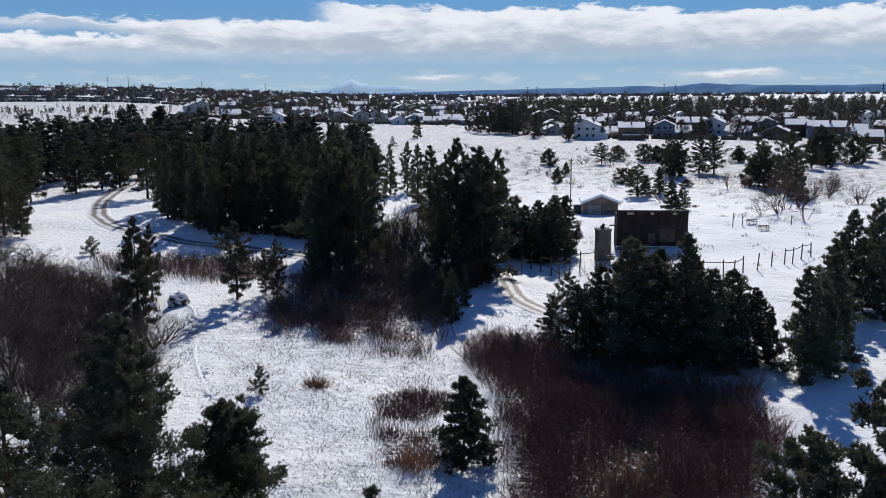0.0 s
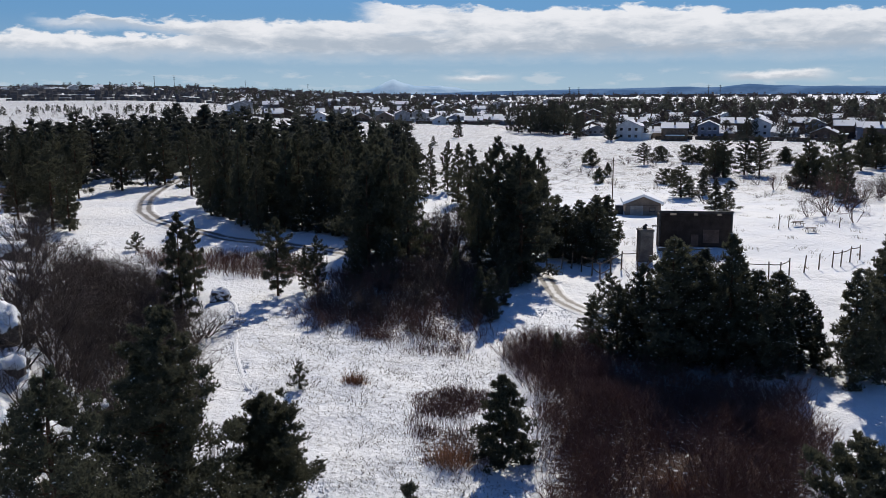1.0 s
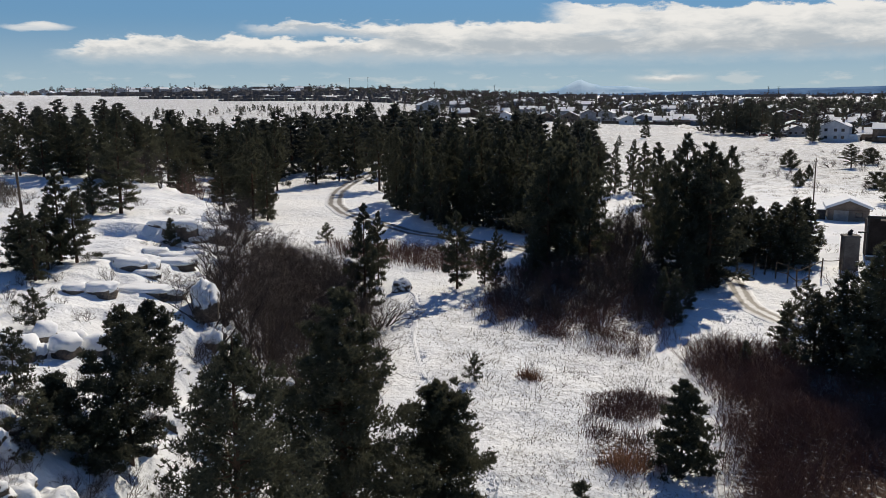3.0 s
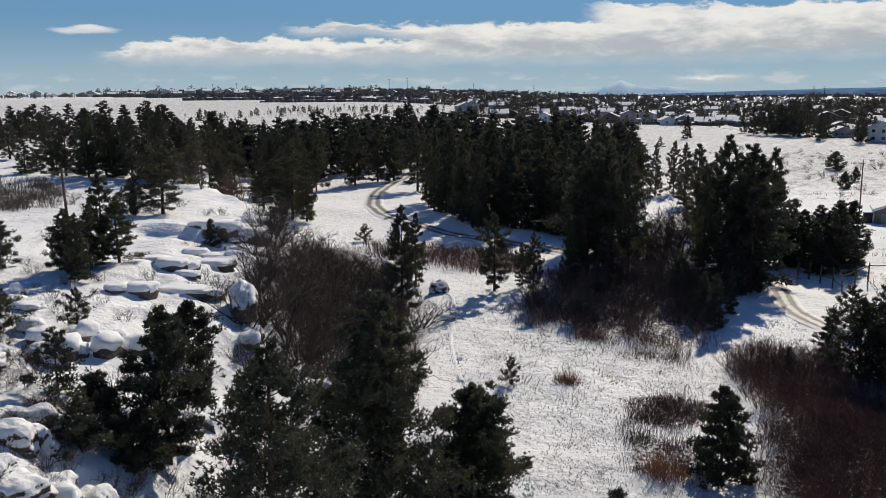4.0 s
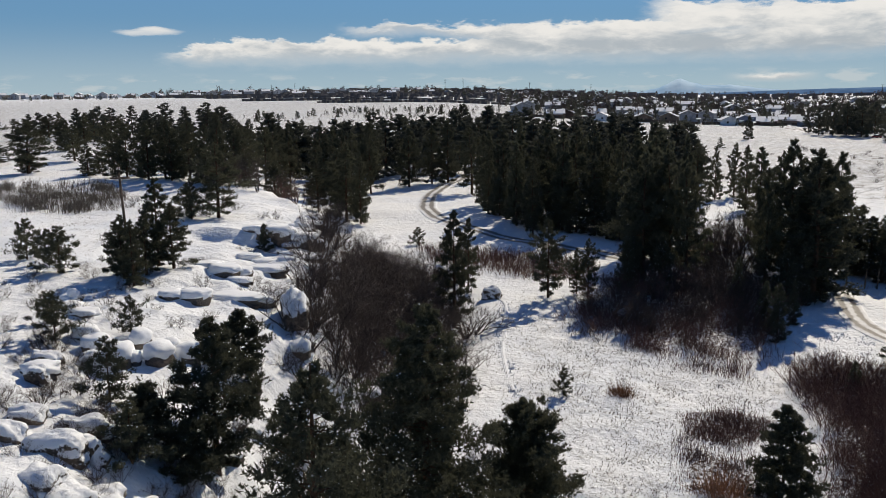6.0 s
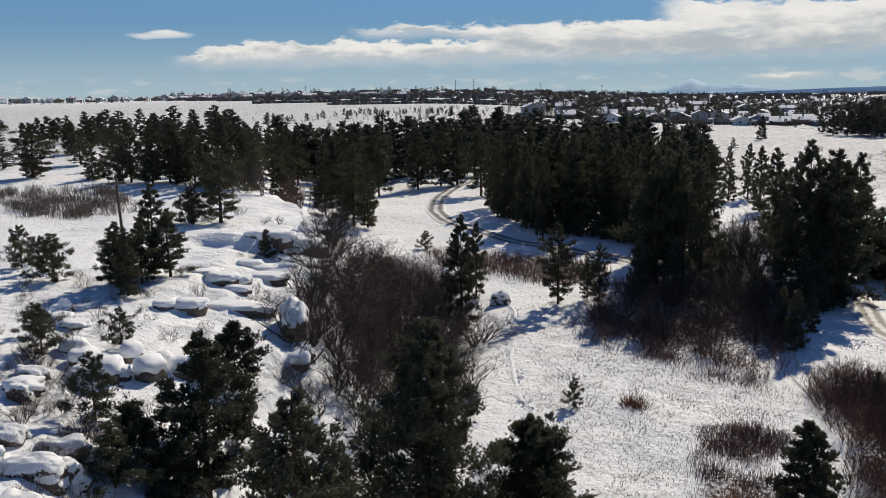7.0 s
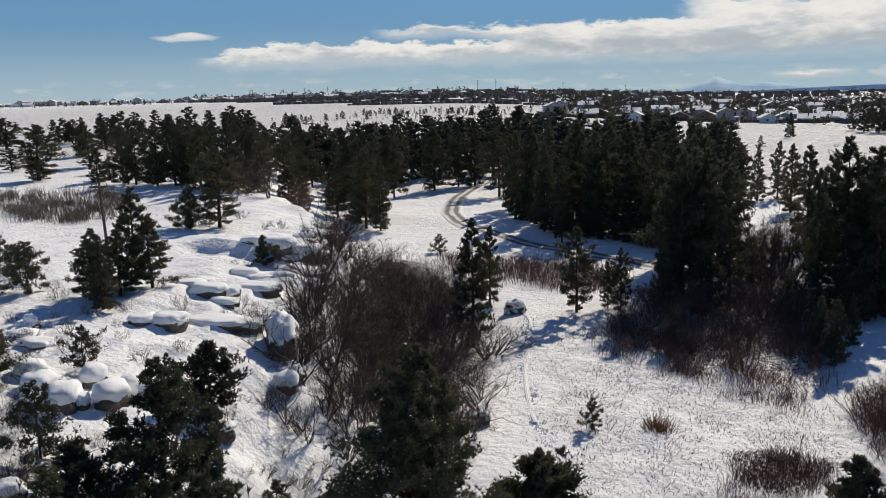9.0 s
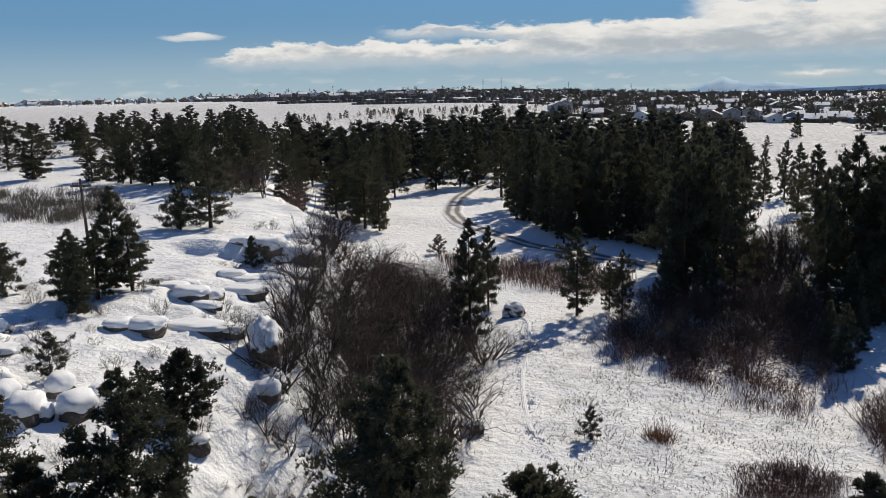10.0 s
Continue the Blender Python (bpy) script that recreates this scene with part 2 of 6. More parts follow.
def crag_material():
    """Rough dark sandstone; snow lies where the faces lean back enough to hold it."""
    m, t, b = material("snow_plastered_sandstone", 0.9, 0, 0.15)
    p = place_of(t)
    up = nd(t, "ShaderNodeSeparateXYZ")
    t.links.new(nd(t, "ShaderNodeNewGeometry").outputs["Normal"], up.inputs[0])
    a, f, g = noisy(t, p, 1.4, 5.0, 0.6), noisy(t, p, 7.0, 5.0, 0.65), noisy(t, p, 22.0, 3.0)
    stone = mixed(t, ramp(t, calc(t, "ADD", calc(t, "MULTIPLY", a, 0.5), calc(t, "MULTIPLY", f, 0.5)), 0.36, 0.64), (0.045, 0.038, 0.033), (0.19, 0.155, 0.125))
    hold = calc(t, "ADD", up.outputs[2], calc(t, "MULTIPLY", calc(t, "SUBTRACT", calc(t, "ADD", a, f), 1.0), 1.1))
    lies = ramp(t, hold, 0.02, 0.20)
    t.links.new(mixed(t, lies, stone, mixed(t, a, (0.84, 0.86, 0.89), (0.91, 0.915, 0.92))), b.inputs["Base Color"])
    bumpy(t, b, calc(t, "ADD", calc(t, "MULTIPLY", lies, 0.5), calc(t, "ADD", f, calc(t, "MULTIPLY", g, 0.3))), 0.7, 0.12)
    return m


CRAG = crag_material()
GROUND, SNOW, TRACK = ground_material(), snow_material(), track_material()
NEEDLES = islands("pine_needles", (0.045, 0.049, 0.039), (0.132, 0.132, 0.084), glow=0.38)
NEEDLES_FAR = islands("far_pine_needles", (0.050, 0.055, 0.050), (0.130, 0.132, 0.100), glow=0.40)
BARK = plain("pine_bark", (0.035, 0.024, 0.018), (0.14, 0.085, 0.055), 2.0, 18.0, 0.95, bump=0.6, size=0.05, spec=0.1)
TWIGS = islands("bare_twigs", (0.034, 0.027, 0.024), (0.118, 0.090, 0.079))
WILLOW = islands("red_willow_stems", (0.056, 0.032, 0.027), (0.195, 0.114, 0.095))
RUST = islands("rusty_dead_leaves", (0.16, 0.075, 0.04), (0.42, 0.23, 0.13))
STRAW = islands("dry_grass", (0.09, 0.075, 0.05), (0.34, 0.29, 0.2))
REED = islands("dry_reeds", (0.055, 0.047, 0.040), (0.16, 0.135, 0.11))
ROCK = plain("sandstone", (0.055, 0.046, 0.040), (0.20, 0.165, 0.135), 0.9, 9.0, 0.92, bump=0.9, size=0.12, spec=0.15, vary=0.15)
WOOD = plain("weathered_wood", (0.05, 0.038, 0.03), (0.17, 0.13, 0.1), 1.5, 25.0, 0.9, bump=0.4, size=0.02, spec=0.15)
IRON = plain("dark_painted_metal", (0.02, 0.02, 0.022), (0.06, 0.06, 0.06), 2.0, 30.0, 0.55, metal=0.3, bump=0.1)
BRICK = plain("dark_brown_cladding", (0.026, 0.020, 0.017), (0.056, 0.043, 0.036), 0.8, 12.0, 0.9, bump=0.4, size=0.02, spec=0.15)
CAST = plain("grey_cast_stone", (0.09, 0.08, 0.073), (0.18, 0.162, 0.146), 0.8, 14.0, 0.9, bump=0.4, size=0.02)
TAN = plain("tan_siding", (0.20, 0.155, 0.115), (0.33, 0.26, 0.2), 0.6, 9.0, 0.8, bump=0.2, vary=0.15)
GREYWALL = plain("grey_siding", (0.22, 0.225, 0.24), (0.36, 0.365, 0.38), 0.6, 9.0, 0.8, bump=0.2, vary=0.2)
WHITEWALL = plain("white_siding", (0.55, 0.57, 0.6), (0.74, 0.75, 0.77), 0.6, 9.0, 0.75, bump=0.15, vary=0.08)
BLUEWALL = plain("slate_blue_siding", (0.09, 0.12, 0.17), (0.17, 0.21, 0.28), 0.6, 9.0, 0.8, bump=0.2, vary=0.15)
BROWNWALL = plain("brown_siding", (0.08, 0.055, 0.042), (0.18, 0.13, 0.1), 0.6, 9.0, 0.85, bump=0.2, vary=0.2)
SHINGLE = plain("roof_shingle", (0.06, 0.055, 0.055), (0.15, 0.14, 0.14), 0.8, 12.0, 0.95, bump=0.3)
PALEDOOR = plain("pale_door_paint", (0.30, 0.27, 0.24), (0.45, 0.42, 0.38), 1.0, 20.0, 0.6, bump=0.1)
GLASS, gt, gb = material("window_glass", 0.08, 0, 0.6)
gb.inputs["Base Color"].default_value = (0.03, 0.035, 0.045, 1)


# ---- mesh helpers ----
class Soup:
    """Collects vertices and faces for one mesh."""

    def __init__(self):
        self.v, self.f, self.n = [], [], 0

    def add(self, verts, faces):
        verts, faces = np.asarray(verts, float), np.asarray(faces, int)
        self.v.append(verts)
        self.f += (faces + self.n).tolist()
        self.n += len(verts)

    def mesh(self, name, mat, shade=False):
        me = bpy.data.meshes.new(name)
        me.from_pydata(np.concatenate(self.v).tolist() if self.v else [], [], self.f)
        me.materials.append(mat)
        if shade:
            me.polygons.foreach_set("use_smooth", [True] * len(me.polygons))
        me.update()
        return me

    def part(self, name, mat, parent=None, label="", shade=False):
        ob = new(name, self.mesh(name, mat, shade))
        if parent is not None:
            ob.parent = parent
        return tagged(ob, label)


def tube(soup, points, radii, sides=5):
    """A tapered tube along points, closed at its tip."""
    points = np.asarray(points, float)
    rings = []
    for i, (p, r) in enumerate(zip(points, radii)):
        d = points[min(i + 1, len(points) - 1)] - points[max(i - 1, 0)]
        d = d / (np.linalg.norm(d) + 1e-9)
        a = np.cross(d, (0.31, 0.77, 0.12) if abs(d[2]) > 0.8 else (0, 0, 1))
        a = a / (np.linalg.norm(a) + 1e-9)
        b = np.cross(d, a)
        s = np.arange(sides) * 2 * math.pi / sides
        rings.append(p + r * (np.cos(s)[:, None] * a + np.sin(s)[:, None] * b))
    faces = []
    for i in range(len(points) - 1):
        for k in range(sides):
            j = (k + 1) % sides
            faces.append([i * sides + k, i * sides + j, (i + 1) * sides + j, (i + 1) * sides + k])
    soup.add(np.concatenate(rings), faces)


def block(soup, x0, y0, z0, x1, y1, z1, bevel=0.0):
    """A box with chamfered upright and top edges."""
    c = bevel
    if not c:
        v = [(x, y, z) for z in (z0, z1) for x, y in ((x0, y0), (x1, y0), (x1, y1), (x0, y1))]
        soup.add(v, [[3, 2, 1, 0], [4, 5, 6, 7], [0, 1, 5, 4], [1, 2, 6, 5], [2, 3, 7, 6], [3, 0, 4, 7]])
        return
    def ring(z, k):
        return [(x0 + k, y0 + c + k, z), (x0 + c + k, y0 + k, z), (x1 - c - k, y0 + k, z), (x1 - k, y0 + c + k, z),
                (x1 - k, y1 - c - k, z), (x1 - c - k, y1 - k, z), (x0 + c + k, y1 - k, z), (x0 + k, y1 - c - k, z)]
    v = ring(z0, 0) + ring(z1 - c, 0) + ring(z1, c)
    for level in (0, 1):
        soup.add(v[8 * level: 8 * level + 16], [[k, (k + 1) % 8, 8 + (k + 1) % 8, 8 + k] for k in range(8)])
    soup.add(ring(z1, c), [[0, 1, 2, 7], [7, 2, 3, 6], [6, 3, 4, 5]])


def blades(soup, base, tip, width, rng):
    """One thin triangle from each base to its tip."""
    d = tip - base
    side = np.cross(d, rng.normal(size=d.shape))
    side /= np.linalg.norm(side, axis=1, keepdims=True) + 1e-9
    w = side * np.asarray(width).reshape(-1, 1)
    n = len(base)
    v = np.stack([base - w, base + w, tip], 1).reshape(-1, 3)
    soup.add(v, np.arange(3 * n).reshape(-1, 3))


def lay(ob, x, y, sink=0.0, turn=0.0, size=1.0):
    """The pose of a thing on the ground."""
    return Matrix.Translation((x, y, float(land(x, y)) - sink)) @ Matrix.Rotation(turn, 4, "Z") @ Matrix.Scale(size, 4)


# ---- the lie of the land ----
def smooth(a, b, v):
    s = np.clip((v - a) / (b - a), 0, 1)
    return s * s * (3 - 2 * s)


def rim(y):
    """x of the middle of the sandstone slope, south to north."""
    return np.interp(y, (-60, 0, 20, 34, 41, 52, 57, 68, 76, 95, 103, 120, 140, 180, 320),
                     (-8, -14, -19, -25, -27, -29, -30.5, -37, -42, -51, -57, -72, -90, -120, -210))


def land(x, y):
    """Height of the ground."""
    x, y = np.asarray(x, float), np.asarray(y, float)
    far = np.hypot(x, y)
    low = np.interp(y, (-80, 20, 45, 65, 75, 100, 125, 155, 185, 300, 400, 700, 1200, 2500, 5000),
                    (-5, -3.6, -2.4, -0.9, -0.5, 0.7, 0.9, 2.4, 1.9, 3.4, 4.4, 7, 10.5, 16, 20))
    out = rim(y) - x
    half = np.interp(y, (50, 72, 100, 130), (8.5, 4.5, 5, 12))
    step = 0.9 * smooth(-half, half, out) + 0.1 * smooth(half * 0.8, half + 9, out)
    top = 11.2 + 0.012 * np.clip(far - 120, 0, 800) + 0.6 * np.sin(x * 0.05) * np.sin(y * 0.06)
    left = smooth(0, 0.45, -x / np.maximum(y, 1)) * np.interp(far, (150, 300, 500, 900, 2000, 4500), (0, 2, 8, 20, 25, 32))
    z = low + left
    z = z + (np.maximum(top, z) - z) * step * (1 - smooth(300, 700, far) * 0.6)
    # a lower shelf south of the ledge
    shelf = 1.3 * smooth(-61, -57, x) * (1 - smooth(-46, -42, x)) * (1 - smooth(75.2, 76.6, y)) * smooth(58, 64, y)
    z = z - shelf * step
    gully = np.exp(-((x - rim(y) - 13) / 5.0) ** 2) * smooth(70, 88, y) * (1 - smooth(100, 125, y)) * 1.6
    rough = 0.22 * np.sin(x * 0.31 + 1.3 * np.sin(y * 0.17)) * np.cos(y * 0.27 + 0.8 * np.sin(x * 0.13))
    return z - gully + rough

def inside(x, y, poly):
    """Which of the points lie in a polygon of (x, y) corners."""
    x, y = np.asarray(x, float), np.asarray(y, float)
    hit = np.zeros(x.shape, bool)
    for (ax, ay), (bx, by) in zip(poly, poly[1:] + poly[:1]):
        if ay != by:
            hit ^= ((ay > y) != (by > y)) & (x < (bx - ax) * (y - ay) / (by - ay) + ax)
    return hit


def near_edge(x, y, poly, wide):
    """How far inside a polygon, from 0 at its edge to 1, softly over `wide` metres."""
    d = np.full(np.shape(x), 1e9)
    for (ax, ay), (bx, by) in zip(poly, poly[1:] + poly[:1]):
        k = np.clip(((x - ax) * (bx - ax) + (y - ay) * (by - ay)) / ((bx - ax) ** 2 + (by - ay) ** 2), 0, 1)
        d = np.minimum(d, np.hypot(x - ax - k * (bx - ax), y - ay - k * (by - ay)))
    return np.where(inside(x, y, poly), np.clip(0.5 + d / wide, 0, 1), np.clip(0.5 - d / wide, 0, 1))


# stretches of brush: polygons on the ground
CREEK_WILLOWS = [(1.5, 80), (5, 86), (11, 84), (14, 76), (27.5, 70), (27, 62), (23, 50), (24, 38), (6, 38), (4, 55), (4.5, 68)]
GROVE_WILLOWS = [(-23, 90), (-18, 86.5), (-14, 86), (-10, 83), (-6, 83.5), (-3, 80.5), (0.5, 84), (1.5, 98), (4, 106), (2, 112), (-8, 118), (-20, 114), (-23, 104), (-21, 97)]
GULLY_WILLOWS = [(-66, 124), (-52, 126), (-38, 110), (-35, 94), (-29, 82), (-24, 66), (-22, 52), (-29, 53), (-36, 64), (-42, 75), (-51, 93), (-58, 104)]
ROADSIDE_BRUSH = [(-54, 126), (-34, 126), (-24, 122), (-22, 110), (-30, 108), (-40, 112), (-48, 116)]
MEADOW_PATCH = [(-6.5, 69.5), (-2.7, 71.5), (1.2, 70), (0.2, 66), (-2, 63.5), (-5, 65)]
MEADOW_PATCH_SOUTH = [(-6, 65), (-2, 63), (0.5, 62), (1, 56), (-5, 56)]
REED_BED = [(-93, 83), (-124, 101), (-99, 107), (-80, 90), (-84, 85)]
GROVE_FRONT = [(-22, 94), (-15, 85), (-8, 80), (-2, 78), (0, 82), (-8, 88), (-18, 97)]
MEADOW = [(-30, 104), (-18, 92), (-4, 84), (4, 80), (6, 50), (2, 20), (-14, 30), (-16, 55), (-22, 70), (-28, 85)]


def build_ground():
    def spread(fine0, fine1, step, low, high, grow):
        mid = list(np.arange(fine0, fine1, step))
        up, s = [mid[-1]], step
        while up[-1] < high:
            s *= grow
            up.append(up[-1] + s)
        down, s = [mid[0]], step
        while down[-1] > low:
            s *= grow
            down.append(down[-1] - s)
        return np.array(down[:0:-1] + mid + up[1:])

    xs, ys = spread(-62, 50, 0.76, -4200, 4200, 1.055), spread(18, 122, 0.76, -500, 4850, 1.04)
    x, y = np.meshgrid(xs, ys)
    z = land(x, y)
    near = np.exp(-((np.hypot(x + 20, y - 60) / 160) ** 2))
    bump = np.zeros_like(z)
    for i in range(z.shape[0]):
        if near[i].max() < 0.02:
            continue
        for j in range(z.shape[1]):
            if near[i, j] > 0.02:
                q = Vector((x[i, j], y[i, j], 0))
                bump[i, j] = 0.16 * noise.noise(q * 0.35) + 0.08 * noise.noise(q * 0.9)
    slope = np.exp(-(((x - rim(y) + 2) / 9) ** 2)) * (y < 130)
    z = z + near * bump * (1 + 4.5 * slope)
    v = np.stack([x, y, z], -1).reshape(-1, 3)
    h, w = z.shape
    k = (np.arange(h - 1)[:, None] * w + np.arange(w - 1)).ravel()
    f = np.stack([k, k + 1, k + w + 1, k + w], 1)
    s = Soup()
    s.add(v, f)
    ob = s.part("ground", GROUND, shade=True)
    tagged(ob, "rolling snow-covered ground with dry grass showing through", "ground", kind="structure")
    px, py = v[:, 0], v[:, 1]
    litter = np.zeros(len(v))
    for poly in (CREEK_WILLOWS, GROVE_WILLOWS, GULLY_WILLOWS, ROADSIDE_BRUSH):
        litter = np.maximum(litter, near_edge(px, py, poly, 11.0 if poly is GULLY_WILLOWS else 6.0) * (0.5 if poly is GROVE_WILLOWS else 0.66 if poly is CREEK_WILLOWS else 0.52))
    for poly in (MEADOW_PATCH, MEADOW_PATCH_SOUTH):
        litter = np.maximum(litter, near_edge(px, py, poly, 2.5) * 0.53)
    far, side = np.hypot(px, py), np.degrees(np.arctan2(px, py))
    litter = np.maximum(litter, 0.36 * smooth(6, 9, side) * smooth(350, 400, far))
    litter = np.maximum(litter, 0.36 * smooth(-20, -15, side) * smooth(560, 640, far))
    litter = np.maximum(litter, 0.26 * smooth(900, 1100, far))
    grass = np.maximum(near_edge(px, py, MEADOW, 8.0), 0.6 + 0.75 * smooth(140, 260, far) - 0.5 * smooth(700, 1200, far))
    grass = grass * (1 - 0.75 * near_edge(px, py, [(16, 118), (34, 104), (62, 120), (62, 175), (20, 178)], 8.0))
    for name, values in (("litter", litter), ("grass", grass)):
        ob.data.attributes.new(name, "FLOAT", "POINT").data.foreach_set("value", values)


build_ground()


def ribbon(name, line, wide, mat, label, category, lift=0.05, step=0.8, lanes=8):
    """A strip that follows the ground along a line of (x, y)."""
    line = np.array(line, float)
    run = np.r_[0, np.cumsum(np.hypot(*np.diff(line, axis=0).T))]
    at = np.arange(0, run[-1], step)
    path = np.stack([np.interp(at, run, line[:, i]) for i in (0, 1)], 1)
    for _ in range(14):
        path[1:-1] = (path[:-2] + 2 * path[1:-1] + path[2:]) / 4
    d = np.gradient(path, axis=0)
    d /= np.linalg.norm(d, axis=1, keepdims=True)
    side = np.stack([d[:, 1], -d[:, 0]], 1)
    u = np.linspace(-0.5, 0.5, lanes + 1)
    pts = path[:, None] + side[:, None] * u[None, :, None] * wide
    rut = -0.05 * np.exp(-(((np.abs(u) - 0.21) / 0.07) ** 2))
    crown = np.where(np.abs(u) > 0.45, -0.1, 0.0)
    z = land(pts[..., 0], pts[..., 1]) + lift + 0.12 + rut + crown
    v = np.concatenate([pts, z[..., None]], -1).reshape(-1, 3)
    n = lanes + 1
    k = (np.arange(len(path) - 1)[:, None] * n + np.arange(lanes)).ravel()
    s = Soup()
    s.add(v, np.stack([k, k + n, k + n + 1, k + 1], 1))
    ob = s.part(name, mat, shade=True)
    layer = ob.data.uv_layers.new(name="across")
    us = np.tile(u + 0.5, len(path))
    for loop in ob.data.loops:
        layer.data[loop.index].uv = (us[loop.vertex_index], 0)
    return tagged(ob, label, category, kind="structure")


ribbon("road", [(-82, 226), (-80, 212), (-79, 198), (-74, 178), (-67, 160), (-61, 151), (-54, 144.5), (-46, 138.5), (-37.5, 134), (-29, 130), (-21, 126.5), (-8, 122), (3, 121)],
       4.2, TRACK, "curving muddy gravel road with slush between wheel tracks", "road")
ribbon("track", [(3, 121), (6, 118.5), (8, 112), (8.6, 105), (9.2, 99), (10.8, 95), (13.2, 92.4), (17, 89.5), (26, 86)],
       3.0, TRACK, "narrow gravel track with slushy wheel ruts", "road")


ribbon("path", [(-31, 98), (-29.8, 96.7), (-27.3, 89), (-25.3, 81.1), (-23.2, 75.6), (-21.6, 71.9), (-20.6, 70.2)],
       0.42, SNOW, "narrow trodden footpath through the meadow snow", "path", -0.045, 0.5)


# ---- plants ----
def pine(seed, h=10.0, spread=2.4, bare=0.18, limbs=34, tufts=1500, needle=0.42, crown="round", flecks=0.035, far=False, lean=0.0, blade=0.16, sprig=4):
    """A pine of height h: trunk, limbs, and a crown of needle tufts with gaps."""
    rng = np.random.default_rng(seed)
    thing = new("pine_tree")
    tagged(thing, "", "tree")
    z = np.linspace(0, 1, 8)
    wob = np.cumsum(rng.normal(0, 0.006 * h, (8, 2)), 0) * z[:, None]
    wob -= z[:, None] * wob[-1]
    wob[:, 0] += lean * h * z ** 1.5
    spine = np.c_[wob, z * h]
    s = Soup()
    tube(s, np.r_[[[0, 0, -0.5]], spine], np.r_[0.024 * h, 0.019 * h * (1 - z * 0.93)], 4 if far else 7)
    s.part("trunk", BARK, thing, shade=True)
    wood, spots, ways, sizes = Soup(), [], [], []
    per = max(3, tufts // limbs)
    for i in range(limbs):
        f = bare + (0.985 - bare) * ((i + rng.uniform(0.1, 0.9)) / limbs) ** 0.92
        g = (f - bare) / (1 - bare)
        if crown == "cone":
            reach = (1 - g) ** 0.72 * min(1, 0.8 + g * 3.0)
        elif crown == "open":
            reach = (1 - g ** 2.2) ** 0.8 * (0.7 + 0.5 * math.sin(g * math.pi)) * (1.25 if rng.random() < 0.3 else 0.85)
        elif crown == "dome":
            reach = (1 - g ** 2.4) ** 0.6 * min(1, 0.85 + g * 1.5)
        else:
            reach = (1 - g ** 1.6) ** 0.78 * min(1, 0.8 + g * 2.2)
        reach = spread * max(reach, 0.05) * rng.uniform(0.6, 1.2)
        a = i * 2.39996 + rng.uniform(-0.6, 0.6)
        out = np.array([math.cos(a), math.sin(a), 0])
        rise = (-0.28 + 0.62 * g) * rng.uniform(0.6, 1.3)
        start = np.array([np.interp(f, z, spine[:, 0]), np.interp(f, z, spine[:, 1]), f * h])
        k = np.linspace(0, 1, 4)
        pts = start + reach * (k[:, None] * out + np.c_[k * 0, k * 0, rise * k + 0.22 * k ** 2])
        if not far:
            tube(wood, pts, 0.0052 * h * (1.05 - k) * (1.15 - g), 3)
        m = max(3, int(per * (0.1 + 1.62 * reach / spread)))
        sprays = max(2, int(2 + 6 * reach / spread))
        q = rng.uniform(0.05, 1.0, sprays) ** 0.85
        root = start + reach * (q[:, None] * out + np.c_[q * 0, q * 0, rise * q + 0.22 * q ** 2])
        side = np.array([-math.sin(a), math.cos(a), 0])
        way = out * rng.uniform(0.3, 0.9, sprays)[:, None] + side * rng.uniform(-1, 1, sprays)[:, None] + np.c_[q * 0, q * 0, rng.uniform(-0.05, 0.4, sprays) + 0.25 * g]
        long = reach * 0.46 * (1.2 - 0.6 * q) * rng.uniform(0.55, 1.2, sprays)
        pick = rng.integers(0, sprays, m)
        at = root[pick] + way[pick] * (long[pick] * rng.uniform(0.05, 1.0, m) ** 0.66)[:, None] + rng.normal(0, 0.05 + 0.05 * reach, (m, 3))
        spots.append(at)
        ways.append(way[pick] * 0.5 + np.array([0, 0, 0.45 + 0.4 * g]) + rng.normal(0, 0.3, (m, 3)))
        sizes.append(needle * rng.uniform(0.7, 1.25, m))
    spots, ways, sizes = np.concatenate(spots), np.concatenate(ways), np.concatenate(sizes)
    if not far:
        tagged(wood.part("branchwork", BARK, thing), kind="stuff")
    s = Soup()
    n = sprig
    base = np.repeat(spots, n, 0)
    d = np.repeat(ways, n, 0)
    d /= np.linalg.norm(d, axis=1, keepdims=True) + 1e-9
    d = d * 0.75 + rng.normal(0, 0.62, d.shape)
    d /= np.linalg.norm(d, axis=1, keepdims=True) + 1e-9
    L = np.repeat(sizes, n)
    blades(s, base - d * L[:, None] * 0.15, base + d * L[:, None], L * (blade * 1.6 if far else blade), rng)
    s.part("crown", NEEDLES_FAR if far else NEEDLES, thing)
    if flecks:
        pick = rng.random(len(spots)) < flecks
        p = spots[pick] + np.array([0, 0, 0.05])
        s = Soup()
        for q, size in zip(p, sizes[pick]):
            r = size * rng.uniform(0.15, 0.36)
            a = rng.uniform(0, 6.28)
            ring = [(q[0] + r * math.cos(a + k * 1.2566) * rng.uniform(0.5, 1.3), q[1] + r * math.sin(a + k * 1.2566) * rng.uniform(0.5, 1.3), q[2] + 0.12 * r) for k in range(5)]
            s.add(ring + [(q[0], q[1], q[2] + 0.75 * r)], [[k, (k + 1) % 5, 5] for k in range(5)])
        tagged(s.part("snow_dusting", SNOW, thing, "clots of snow caught among the needles"), kind="stuff")
    return thing


